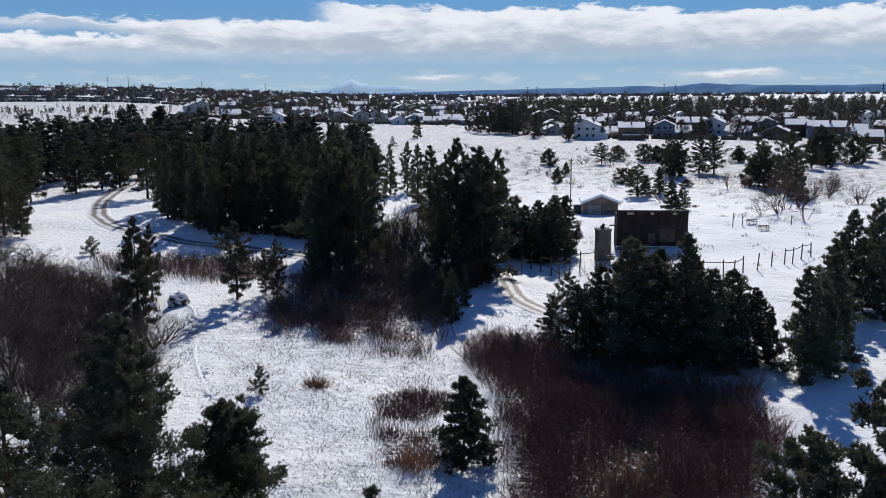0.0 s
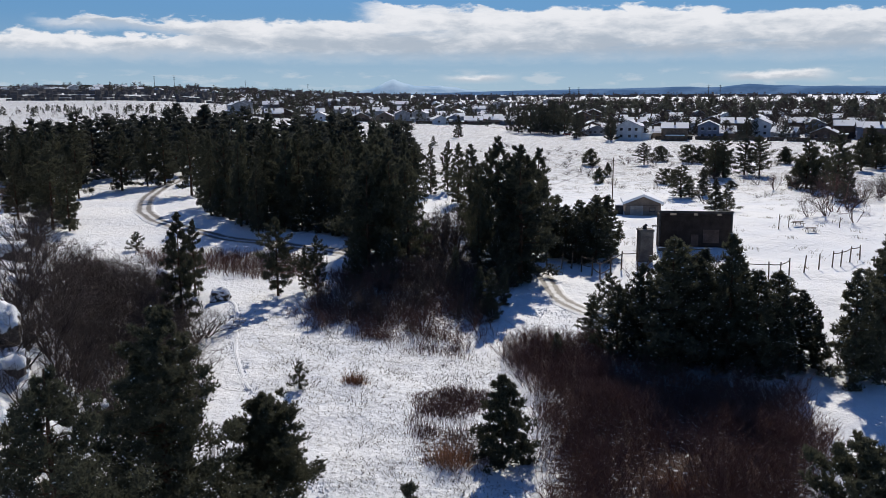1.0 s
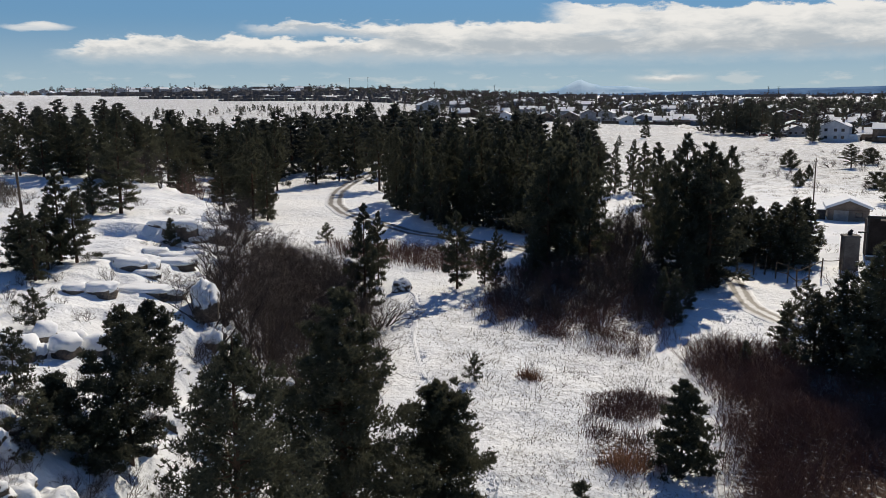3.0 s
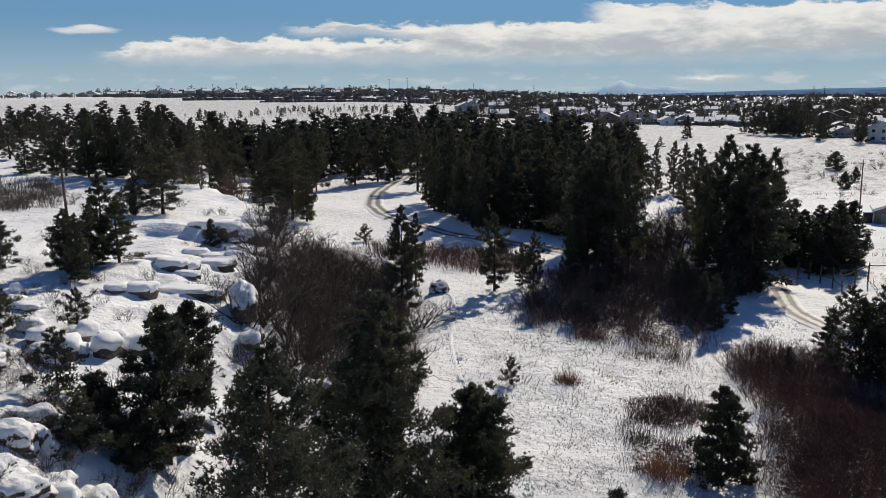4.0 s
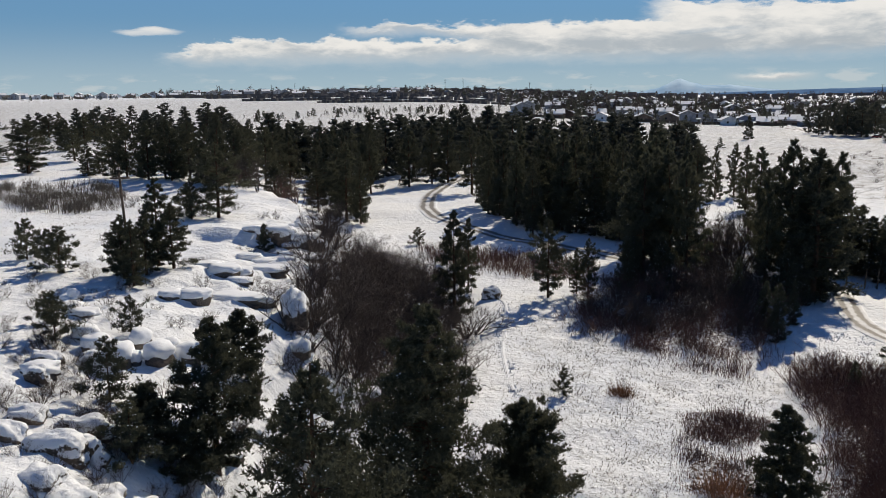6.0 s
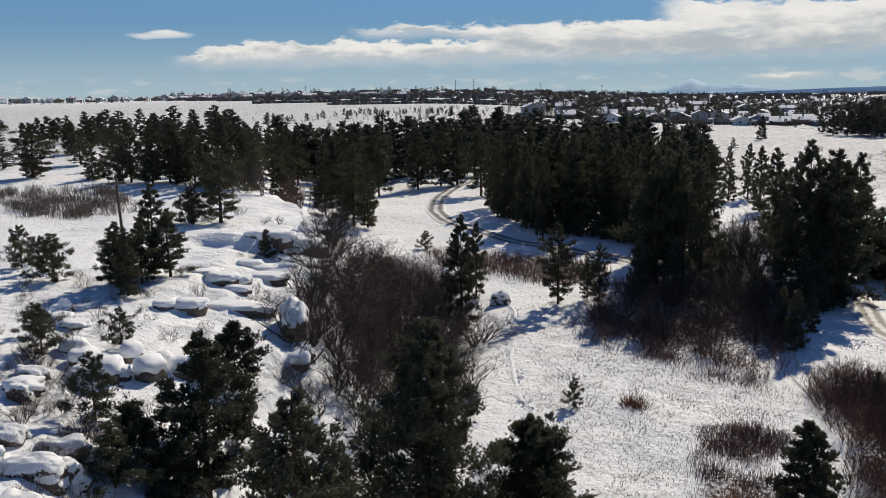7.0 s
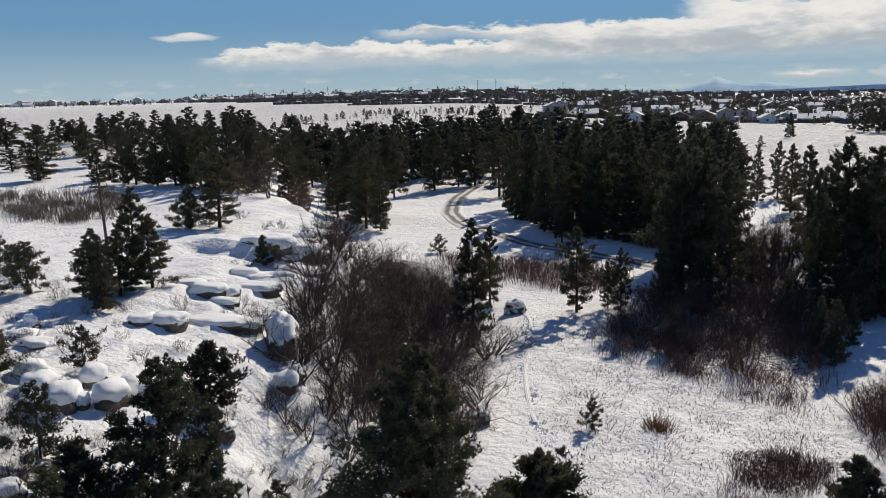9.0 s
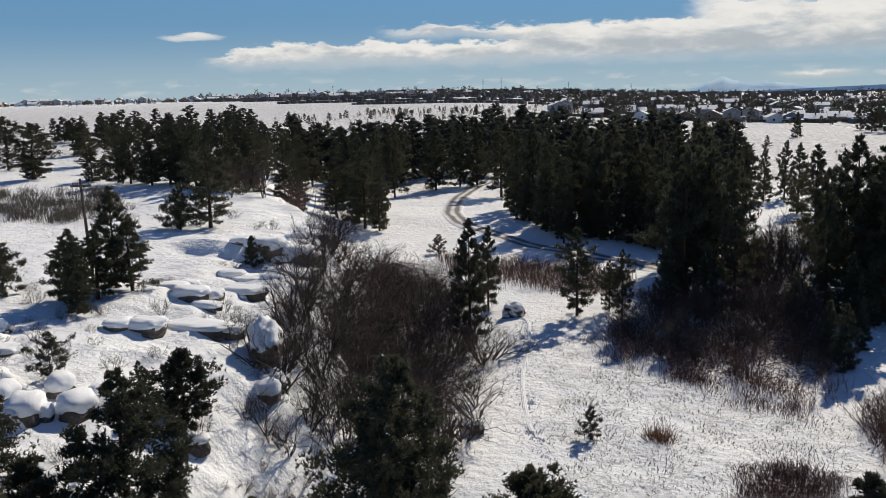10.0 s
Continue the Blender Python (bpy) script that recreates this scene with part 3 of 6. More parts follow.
def bare_plant(name, seed, h=5.0, stems=4, depth=4, flare=0.45, thick=0.012, mat=None, category="tree"):
    """A leafless tree or shrub: stems that fork into ever finer twigs."""
    rng = np.random.default_rng(seed)
    thing = new(name)
    tagged(thing, "", category)
    wood, fine = Soup(), Soup()

    def grow(p, d, length, r, level):
        q = p + d * length * 0.5 + rng.normal(0, 0.06, 3) * length
        e = q + (d + rng.normal(0, 0.14, 3)) * length * 0.5
        if not level:
            blades(fine, np.array([p, q]), np.array([q + (q - p) * 0.1, e]), [r, r * 0.8], rng)
            return
        tube(wood if level > 1 else fine, [p, e] if level == 1 else [p, q, e], [r, r * 0.62] if level == 1 else [r, r * 0.8, r * 0.62], 4 if level > 2 else 3)
        for _ in range(rng.integers(2, 4) if level > 1 else 9):
            k = rng.uniform(0.35, 1.0)
            way = d * 0.75 + rng.normal(0, 0.48, 3) + np.array([0, 0, 0.16])
            grow(p + (e - p) * k, way / np.linalg.norm(way), length * rng.uniform(0.55, 0.8), r * 0.58, level - 1)

    for i in range(stems):
        a = rng.uniform(0, 6.28)
        d = np.array([math.cos(a) * flare, math.sin(a) * flare, 1.0])
        grow(np.array([math.cos(a) * 0.15, math.sin(a) * 0.15, -0.2]), d / np.linalg.norm(d), h * rng.uniform(0.3, 0.42), thick * h * rng.uniform(0.7, 1.1), depth)
    tagged(wood.part("branchwork", mat or TWIGS, thing), kind="stuff")
    tagged(fine.part("brushwood", mat or TWIGS, thing), kind="stuff")
    return thing


def planted(kinds, rows, label, group, seed, sink=0.1, broad=1.0):
    """Copies of the kinds at rows of x, y, height."""
    rng = random.Random(seed)
    for x, y, h in rows:
        source, tall = rng.choice(kinds)
        wide = broad * rng.uniform(0.78, 1.12)
        ob = copy_thing(source, lay(None, x, y, sink, rng.uniform(0, 6.28), h / tall) @ Matrix.Diagonal((wide, wide, 1, 1)))
        tagged(ob, label, "tree", group)


def placed(kinds, rows, label, group, seed, ratio=0.5, sink=0.1):
    """Copies of the kinds at rows of x, y, height, width; ratio: the kinds' own width to height."""
    rng = random.Random(seed)
    for x, y, h, w in rows:
        source, tall = rng.choice(kinds)
        k = w / (h * ratio)
        ob = copy_thing(source, lay(None, x, y, sink, rng.uniform(0, 6.28), h / tall) @ Matrix.Diagonal((k, k, 1, 1)))
        tagged(ob, label, "tree", group)


def wood_of(kinds, rows, name, label, seed):
    """A far wood, as one object: copies of the kinds' trunks and crowns joined."""
    rng = random.Random(seed)
    for part_name, mat in (("trunk", BARK), ("crown", NEEDLES_FAR)):
        s, pick = Soup(), random.Random(seed)
        for x, y, h in rows:
            source, tall = pick.choice(kinds)
            turn, k = pick.uniform(0, 6.28), h / tall
            me = [o for o in source.children if o.name.split(".")[0] == part_name][0].data
            v = np.empty(len(me.vertices) * 3)
            me.vertices.foreach_get("co", v)
            v = v.reshape(-1, 3) * k
            c, n = math.cos(turn), math.sin(turn)
            v[:, :2] *= 1.7
            v = np.c_[v[:, 0] * c - v[:, 1] * n + x, v[:, 0] * n + v[:, 1] * c + y, v[:, 2] + float(land(x, y)) - 0.1]
            s.v.append(v)
            s.f += [[i + s.n for i in f.vertices] for f in me.polygons]
            s.n += len(v)
        tagged(s.part(name if part_name == "crown" else name + "_trunks", mat), label if part_name == "crown" else "trunks of the far pines", "trees", kind="stuff")


STOCK = []


def stock(ob, tall):
    STOCK.append(ob)
    return ob, tall


def scatter(poly, count, seed, gap=0.0, keep_out=()):
    """Random places inside a polygon, at least gap apart."""
    rng = np.random.default_rng(seed)
    xs, ys = [p[0] for p in poly], [p[1] for p in poly]
    out = []
    for _ in range(count * 40):
        x, y = rng.uniform(min(xs), max(xs)), rng.uniform(min(ys), max(ys))
        if not inside(x, y, poly) or any(inside(x, y, k) for k in keep_out):
            continue
        if gap and any((x - a) ** 2 + (y - b) ** 2 < gap * gap for a, b in out):
            continue
        out.append((x, y))
        if len(out) == count:
            break
    return out


def thicket(name, poly, count, seed, h, mat, label, category="shrubs", lean=0.22, twigs=3, width=0.014, clumps=0, edge=3.0):
    """Uncountable upright stems over a polygon, as one object."""
    rng = np.random.default_rng(seed)
    n = count * 3
    xs, ys = [p[0] for p in poly], [p[1] for p in poly]
    x, y = rng.uniform(min(xs), max(xs), n), rng.uniform(min(ys), max(ys), n)
    if clumps:
        c = rng.integers(0, clumps, n)
        x = (rng.uniform(min(xs), max(xs), clumps))[c] + rng.normal(0, 0.7, n)
        y = (rng.uniform(min(ys), max(ys), clumps))[c] + rng.normal(0, 0.7, n)
    keep = near_edge(x, y, poly, edge) > rng.uniform(0.2, 0.95, n)
    x, y = x[keep][:count], y[keep][:count]
    n = len(x)
    patch = np.array([noise.noise(Vector((a * 0.28, b * 0.28, seed))) for a, b in zip(x, y)])
    tall = h * rng.uniform(0.6, 1.1, n) * (1 + 0.55 * patch)
    base = np.c_[x, y, land(x, y) - 0.1]
    way = np.c_[rng.normal(0, lean, n), rng.normal(0, lean, n), np.ones(n)]
    mid = base + way * tall[:, None] * 0.5
    tip = mid + (way + np.c_[rng.normal(0, lean, (n, 2)), np.zeros(n)]) * tall[:, None] * 0.5
    s = Soup()
    w = width * rng.uniform(0.7, 1.5, n)
    a = rng.uniform(0, 6.28, n)
    ring = [np.c_[np.cos(a + k * 2.094), np.sin(a + k * 2.094), np.zeros(n)] * w[:, None] for k in range(3)]
    v = np.stack([base + r for r in ring] + [mid + r * 0.75 for r in ring] + [tip], 1).reshape(-1, 3)
    o = np.arange(n)[:, None] * 7
    f4 = np.concatenate([o + np.array([[0, 1, 4, 3]]), o + np.array([[1, 2, 5, 4]]), o + np.array([[2, 0, 3, 5]])])
    f3 = np.concatenate([o + np.array([[3, 4, 6]]), o + np.array([[4, 5, 6]]), o + np.array([[5, 3, 6]])])
    s.v.append(v)
    s.f += f4.tolist() + f3.tolist()
    s.n += len(v)
    for _ in range(twigs):
        k = rng.uniform(0.3, 0.95, n)[:, None]
        p = np.where(k < 0.5, base + (mid - base) * k * 2, mid + (tip - mid) * (k * 2 - 1))
        d = np.c_[rng.normal(0, 0.5, (n, 2)), rng.uniform(0.4, 1.0, n)]
        blades(s, p, p + d * tall[:, None] * 0.32, w * 0.65, rng)
    ob = s.part(name, mat)
    return tagged(ob, label, category, kind="stuff")

# ---- pines ----
TALL = [stock(pine(11, 14, 3.1, 0.05, 60, 5600, 0.33, flecks=0.006), 14), stock(pine(12, 14, 3.3, 0.08, 50, 4600, 0.33, "open", 0.006), 14),
        stock(pine(13, 14, 3.1, 0.03, 64, 5600, 0.33, "cone", 0.006), 14), stock(pine(14, 14, 3.2, 0.14, 46, 4400, 0.33, "open", 0.006, lean=0.04), 14), stock(pine(15, 14, 3.0, 0.08, 52, 5200, 0.33, "round", 0.006), 14)]
BUSHY = [stock(pine(21, 5, 2.1, 0.06, 30, 2200, 0.22, "round"), 5), stock(pine(22, 5, 1.9, 0.14, 28, 1900, 0.22, "open"), 5), stock(pine(23, 5, 1.8, 0.04, 32, 2200, 0.22, "cone"), 5)]
SPRUCE = [stock(pine(31, 10, 2.7, 0.02, 64, 4600, 0.31, "cone", 0.075), 10), stock(pine(32, 10, 2.8, 0.02, 60, 4600, 0.31, "round", 0.075), 10), stock(pine(33, 10, 2.5, 0.02, 66, 4600, 0.31, "cone", 0.09), 10)]
DISTANT = [stock(pine(41, 10, 3.2, 0.04, 34, 1300, 0.44, "round", 0.02, True), 10), stock(pine(42, 10, 3.0, 0.04, 34, 1300, 0.44, "cone", 0.02, True), 10),
           stock(pine(43, 10, 3.3, 0.08, 32, 1200, 0.44, "open", 0.02, True), 10)]
COARSE = [stock(pine(44, 10, 2.5, 0.05, 26, 460, 0.6, "round", 0, True), 10), stock(pine(45, 10, 2.3, 0.05, 26, 460, 0.6, "cone", 0, True), 10)]
BUSH = [stock(pine(52, 3, 1.5, 0.0, 40, 2600, 0.17, "dome", 0.012), 3), stock(pine(53, 3, 1.4, 0.0, 40, 2600, 0.17, "round", 0.012), 3)]
JUNIPER = [stock(pine(51, 3, 1.1, 0.0, 30, 1800, 0.16, "cone", 0.01), 3)]

# the great pines close below the camera
def giant(x, y, h, seed, spread, crown, bare, label, tufts=4200, limbs=52, needle=0.40, flecks=0.03):
    ob = pine(seed, h, spread, bare, limbs, tufts, needle, crown, flecks, blade=0.17, sprig=7)
    ob.matrix_basis = lay(ob, x, y, 0.1)
    tagged(ob, label, "tree", "tall pines below the lookout")
    return ob


giant(-16.2, 40.0, 17.6, 61, 4.7, "round", 0.03, "broad dark ponderosa pine flecked with snow", 28000, 150, 0.2)
giant(-13.1, 23.3, 20.1, 62, 5.2, "round", 0.06, "tall ponderosa pine with spreading crown", 26000, 140, 0.17)
giant(-13.0, 47.4, 9.4, 63, 2.9, "dome", 0.04, "round-topped dense young pine beside the meadow", 17000, 100, 0.2, 0.012)
giant(1.6, 57.0, 7.0, 64, 2.5, "cone", 0.05, "young dark pine at the meadow edge", 4800, 52, 0.27, 0.01)
giant(-27.4, 36.8, 8.8, 65, 2.5, "open", 0.06, "snow-dusted pine on the rocky slope", 9500, 46, 0.19, 0.05)
giant(-31.7, 45.3, 4.6, 66, 1.5, "open", 0.08, "slim snow-dusted pine on the rocky slope", 3800, 40, 0.18, 0.04)
giant(23.6, 38.6, 16.8, 67, 4.5, "round", 0.08, "broad dark pine beside the snowy path", 11000, 76, 0.32)
giant(19.3, 40.2, 10.6, 68, 3.0, "dome", 0.06, "dense pine beside the snowy path", 6500, 56, 0.28)
giant(-3.3, 38.6, 8.8, 69, 1.9, "cone", 0.05, "slender young pine below the meadow", 3000, 40, 0.2)
giant(-17.0, 19.9, 11.5, 70, 2.2, "cone", 0.05, "slender dark pine at the foot of the rocks", 4600, 46, 0.17)
giant(-29.2, 33.6, 3.6, 71, 1.7, "round", 0.04, "bushy dark pine at the foot of the rocks", 5000, 40, 0.16, 0.02)
giant(-27.4, 34.2, 3.2, 72, 1.5, "round", 0.04, "bushy dark pine at the foot of the rocks", 4200, 36, 0.16, 0.02)

placed(BUSHY + BUSH, [(-16.4, 30.6, 4.2, 4.0), (-14.2, 31.6, 3.6, 3.6), (-18.4, 31.4, 3.8, 3.8), (-10.6, 36.6, 3.0, 3.2), (-12.4, 35.0, 3.6, 3.6), (-9.4, 40.6, 2.2, 2.6), (-11.8, 41.6, 2.8, 3.0), (-15.4, 34.6, 4.0, 4.0), (-18.6, 36.4, 3.6, 3.6), (-20.2, 34.4, 3.2, 3.4), (-26.8, 44.2, 2.4, 2.8), (-25.2, 46.6, 2.6, 2.8), (-23.4, 48.8, 2.6, 2.8), (-21.0, 51.4, 2.4, 2.6)],
       "low bushy pine beneath the great pines", "tall pines below the lookout", 50, 0.8)
planted(BUSHY, [(-54.7, 53.0, 3.9), (-62.1, 56.4, 3.8), (-58.5, 55.5, 3.2), (-32.8, 34.9, 3.7), (-40.8, 39.0, 3.2), (-28.5, 31.6, 3.4), (-43.9, 41.4, 2.2), (-38.0, 42.5, 2.8), (-34.2, 44.8, 2.0), (-33.0, 44.0, 2.6), (-55.4, 128.8, 3.1)],
        "small bushy pine growing on the snowy plateau", "plateau pines", 1, broad=1.15)
planted(TALL, [(-47.7, 56.8, 7.6), (-46.0, 56.6, 5.4), (-45.4, 51.2, 5.2), (-49.0, 54.0, 5.0), (-47.6, 52.6, 4.6), (-46.8, 54.2, 5.0)],
        "rough-barked pine standing among sandstone slabs", "plateau pines", 2, broad=1.35)
planted(JUNIPER, [(-49.1, 74.5, 3.0)], "compact dark juniper beside the rock ledge", "junipers", 3)
planted(BUSHY, [(-16.2, 70.4, 2.5)], "lone pine sapling standing in the meadow snow", "meadow saplings", 4)
planted(TALL, [(-33.9, 89.6, 13.8), (-36.3, 101.0, 9.8), (-25.4, 99.7, 10.0)], "tall narrow pine at the edge of the meadow", "meadow pines", 5, broad=0.95)
planted(TALL, [(-76.1, 142.4, 15.0), (-72.2, 140.7, 13.5), (-93.6, 161.8, 14.0), (-98.5, 173.5, 14.5), (-99.3, 199.7, 16.5), (-68.0, 190.2, 15.8), (-84.2, 204.5, 15.4), (-80.7, 207.0, 16.7), (-86.7, 195.5, 15.2),
               (-105, 186, 14), (-112, 176, 13), (-118, 190, 15), (-82, 150, 13)],
        "dark pine standing beside the gravel road", "roadside pines", 6, broad=1.0)
planted(TALL, [(-55.4, 165.9, 15.7), (-49.6, 157.2, 17.4), (-44.5, 151.5, 18.4), (-39.8, 144.5, 13.0), (-39.4, 152.9, 15.7), (-35.0, 145.8, 17.4), (-33.8, 151.2, 17.9), (-29.0, 143.0, 18.6), (-27.4, 147.4, 15.1),
               (-23.7, 140.0, 17.4), (-43.6, 146.4, 15.2), (-38.6, 139.5, 12.4), (-43.0, 164.4, 13.9), (-38.6, 167.5, 13.8), (-34.4, 166.4, 15.7),
               (-29.6, 162.3, 17.2), (-24, 156, 16.9), (-20, 150, 18.7), (-47, 172, 12.9), (-53, 158.5, 12.0), (-58, 170, 15.0), (-22, 166, 15.9), (-41, 158, 17.6), (-18, 142, 14.6)],
        "dark ponderosa pine in the roadside grove", "roadside grove", 7, broad=0.85)
placed(SPRUCE, [(-49.2, 153.8, 8.0, 5.0), (-45.4, 150.8, 7.4, 5.0), (-41.4, 146.8, 7.8, 5.2), (-39.6, 144.6, 6.2, 4.6), (-35.4, 144.8, 8.2, 5.4), (-32.0, 143.6, 7.4, 5.0), (-28.4, 141.8, 8.6, 5.4), (-24.8, 140.6, 8.0, 5.2), (-21.4, 139.2, 7.6, 5.2), (-36.2, 151.2, 9.6, 5.6), (-29.4, 150.8, 9.8, 5.8), (-23.6, 147.8, 10.2, 5.8), (-50.4, 158.2, 8.4, 5.2), (-19.4, 142.2, 9.0, 5.4)],
       "low dense conifer at the edge of the roadside grove", "roadside grove", 44, 0.56)
planted(TALL, [(-15.9, 111.5, 14.7), (-15.1, 115.0, 19.0), (-15.3, 108.9, 17.7), (-12.4, 111.3, 17.7), (-9.9, 107.5, 16.9), 
               (-0.8, 108.0, 12.9), (1.8, 112.0, 18.9), (5.6, 113.9, 16.3), (7.9, 125.8, 16.5), (-16.3, 129.0, 19.3), (-19.2, 126.5, 18.1),
               ],
        "tall dark pine in the creekside grove", "creekside grove", 8, broad=0.82)
placed(TALL[:1] + TALL[2:3] + TALL[4:], [(4.2, 119.0, 16.0, 6.0), (-12.3, 127.1, 18.4, 4.8), (3.4, 110.4, 14.0, 5.0)],
       "tall dark pine in the creekside grove", "creekside grove", 45, 0.44)
placed(TALL[1:2] + TALL[3:4], [(-20.7, 100.8, 7.6, 2.4), (-22.4, 102.0, 6.0, 2.0), (-1.0, 121.0, 14.6, 5.0), (0.6, 130.0, 16.0, 5.4)], "thin open pine at the edge of the grove", "creekside grove", 49, 0.44)
planted(TALL[:1], [(4.6, 108.0, 18.2)], "great broad pine with bare lower trunk beside the track", "creekside grove", 37, broad=1.1)
planted(SPRUCE, [(0.9, 90.5, 6.0), (-0.4, 94.0, 5.5), (2.4, 97.0, 5.0), (-12.3, 103.6, 8.0), (-3.5, 102.0, 6.0), (1.6, 104.0, 7.5), (-16.6, 104.5, 8.5), (3.5, 105.5, 6.0), (5.5, 108.5, 5.5)], "low dense conifer filling the creekside grove", "creekside grove", 9, broad=0.8)
planted(TALL, [(-9.3, 200.8, 12.2), (-2.6, 148.2, 14.6), (-6, 180, 13), (-16, 186, 13), (-13, 196, 12)], "open-crowned pine on the snowy rise", "rise pines", 10, broad=1.05)
planted(SPRUCE, [(17.2, 130.1, 8.6), (14.3, 127.4, 8.2), (16.2, 121.5, 9.6), (18.5, 127.0, 9.2), (12.0, 124.0, 8.0), (9.8, 125.0, 7.0), (15.4, 124.0, 8.0), (13.2, 121.0, 7.0), (11.0, 128.0, 9.0)], "dense dark conifer beside the service yard", "yard conifers", 11, broad=1.35)
planted(SPRUCE, [(13.0, 78.6, 7.4), (15.2, 78.2, 9.6), (17.6, 76.3, 12.6), (19.8, 77.0, 11.0), (22.8, 76.2, 13.2), (25.2, 75.8, 9.8), (27.4, 75.3, 8.4), (11.3, 84.1, 5.0), (7.2, 78.2, 3.0),
                 (18.5, 80.5, 10.5), (21.5, 80.5, 11), (24.5, 79.5, 10), (28.0, 78.5, 9), (15.4, 81.5, 7), (30.0, 77.5, 7.5)],
        "dense blue-green conifer above the willow thicket", "willow-side conifers", 12, broad=1.3)
planted(BUSHY, [(14.4, 94.8, 4.6)], "young snow-dusted conifer beside the fence", "yard conifers", 14)
planted(SPRUCE, [(31.6, 77.9, 5.6), (33.3, 73.9, 10.6), (35.5, 75.5, 9.0), (37.5, 77.5, 11.0), (47.5, 95.8, 11.4), (52.0, 98.9, 12.4), (44.5, 92.0, 9.5), (41.0, 86.0, 10.5), (56.0, 101.0, 12.0), (49.0, 90.0, 10.5)],
        "dark conifer along the snowy path", "path conifers", 15)
placed(BUSH, [(32.3, 266.4, 5.2, 7.3), (29.1, 219.8, 4.2, 4.2), (33.7, 237.9, 3.8, 2.9), (57.0, 283.0, 4.9, 7.5), (65.0, 277.5, 5.4, 6.5), (68.4, 276.0, 5.2, 6.5), (46.3, 218.9, 3.9, 6.0),
                                 (60.0, 210.5, 1.9, 4.3), (77.1, 183.0, 3.2, 5.2), (71.4, 275.0, 4.6, 5.7), (62.8, 233.0, 8.0, 8.3), (80.4, 206.0, 8.0, 7.8), (76.4, 211.0, 7.0, 7.0), (118.0, 272.0, 8.0, 10.4), (124.5, 275.0, 9.0, 10.4), (93.6, 271.2, 4.6, 5.7), (126.0, 262.0, 9.0, 7.8), (146.0, 280.0, 8.0, 7.8)],
       "dense dark conifer on the open snowfield", "snowfield conifers", 16, 1.1)
placed(TALL[:2] + TALL[3:], [(49.1, 267.7, 7.1, 5.2), (60.6, 228.5, 11.4, 5.8), (63.8, 231.5, 12.6, 6.2), (72.0, 240.4, 10.6, 6.1), (75.6, 238.6, 11.4, 6.2), (77.6, 208.8, 12.6, 6.5), (80.0, 211.4, 10.4, 5.8), (78.2, 191.8, 15.2, 6.1), (81.4, 195.8, 11.0, 5.8),
                             (120.6, 273.2, 12.0, 7.6), (115.0, 256.3, 7.8, 6.8), (43.6, 190.4, 7.5, 6.5), (93.9, 271.6, 5.6, 4.8), (108.0, 250.0, 8.0, 5.4), (135.4, 274.3, 9.1, 6.5)],
       "ragged dark pine on the open snowfield", "snowfield conifers", 34, 0.44)
placed(SPRUCE[:1] + BUSHY[2:], [(49.6, 195.4, 6.4, 4.3), (44.5, 164.8, 6.3, 5.2), (47.4, 167.4, 4.6, 3.9), (45.8, 192.2, 4.6, 3.9)], "snow-dusted conifer behind the brown building", "snowfield conifers", 39, 0.58)
placed(DISTANT, [(41.8, 405.1, 12.2, 7.6), (54.4, 381.4, 11.4, 5.6), (28.2, 453.5, 15.9, 7.0), (31.0, 447.0, 14.0, 7.4), (33.0, 450.3, 17.3, 8.9), (36.6, 461.0, 15.0, 8.0), (39.9, 473.3, 14.7, 8.1), (44.0, 468.0, 12.0, 7.0), (66.8, 430.4, 9.9, 4.5), (96.3, 418.7, 10.4, 6.2), (119.7, 401.8, 10.5, 6.8), (142.8, 514.9, 11.8, 6.7),
                (235.6, 565.2, 14.6, 10.0), (229.0, 560.0, 12.0, 8.0), (24.0, 462.0, 12.0, 7.0), (20.0, 474.0, 12.0, 7.0), (159.8, 628.7, 17.2, 8.2), (147.5, 713.3, 17.2, 10.3), (76.0, 446.0, 9.0, 5.0), (124.0, 446.0, 10.0, 6.0), (98.0, 448.0, 9.0, 6.0), (161.0, 440.0, 9.0, 6.0), (190.0, 452.0, 10.0, 6.0), (134.0, 470.0, 11.0, 6.0)],
       "dark conifer standing between the houses", "street conifers", 40, 0.64)
planted(DISTANT, [(43.6, 418.3, 11.4), (56.2, 391.0, 10.6), (72.3, 396.0, 8.3), (33.3, 433.3, 18.3), (39.6, 444.8, 16.1), (27.5, 440, 15), (22, 446, 16), (16, 452, 14), (107.2, 367.9, 7.0), (104.3, 430.6, 9.9), (88, 402, 7), (135, 395, 8), (150, 402, 9), (170, 400, 10), (48, 440, 11), (36, 470, 14), (30, 488, 15), (12, 470, 12)],
        "dark conifer standing before the houses", "street conifers", 35)
planted(SPRUCE, [(-14.3, 411.3, 11.0)], "lone spruce on the distant snowfield", "snowfield conifers", 17)

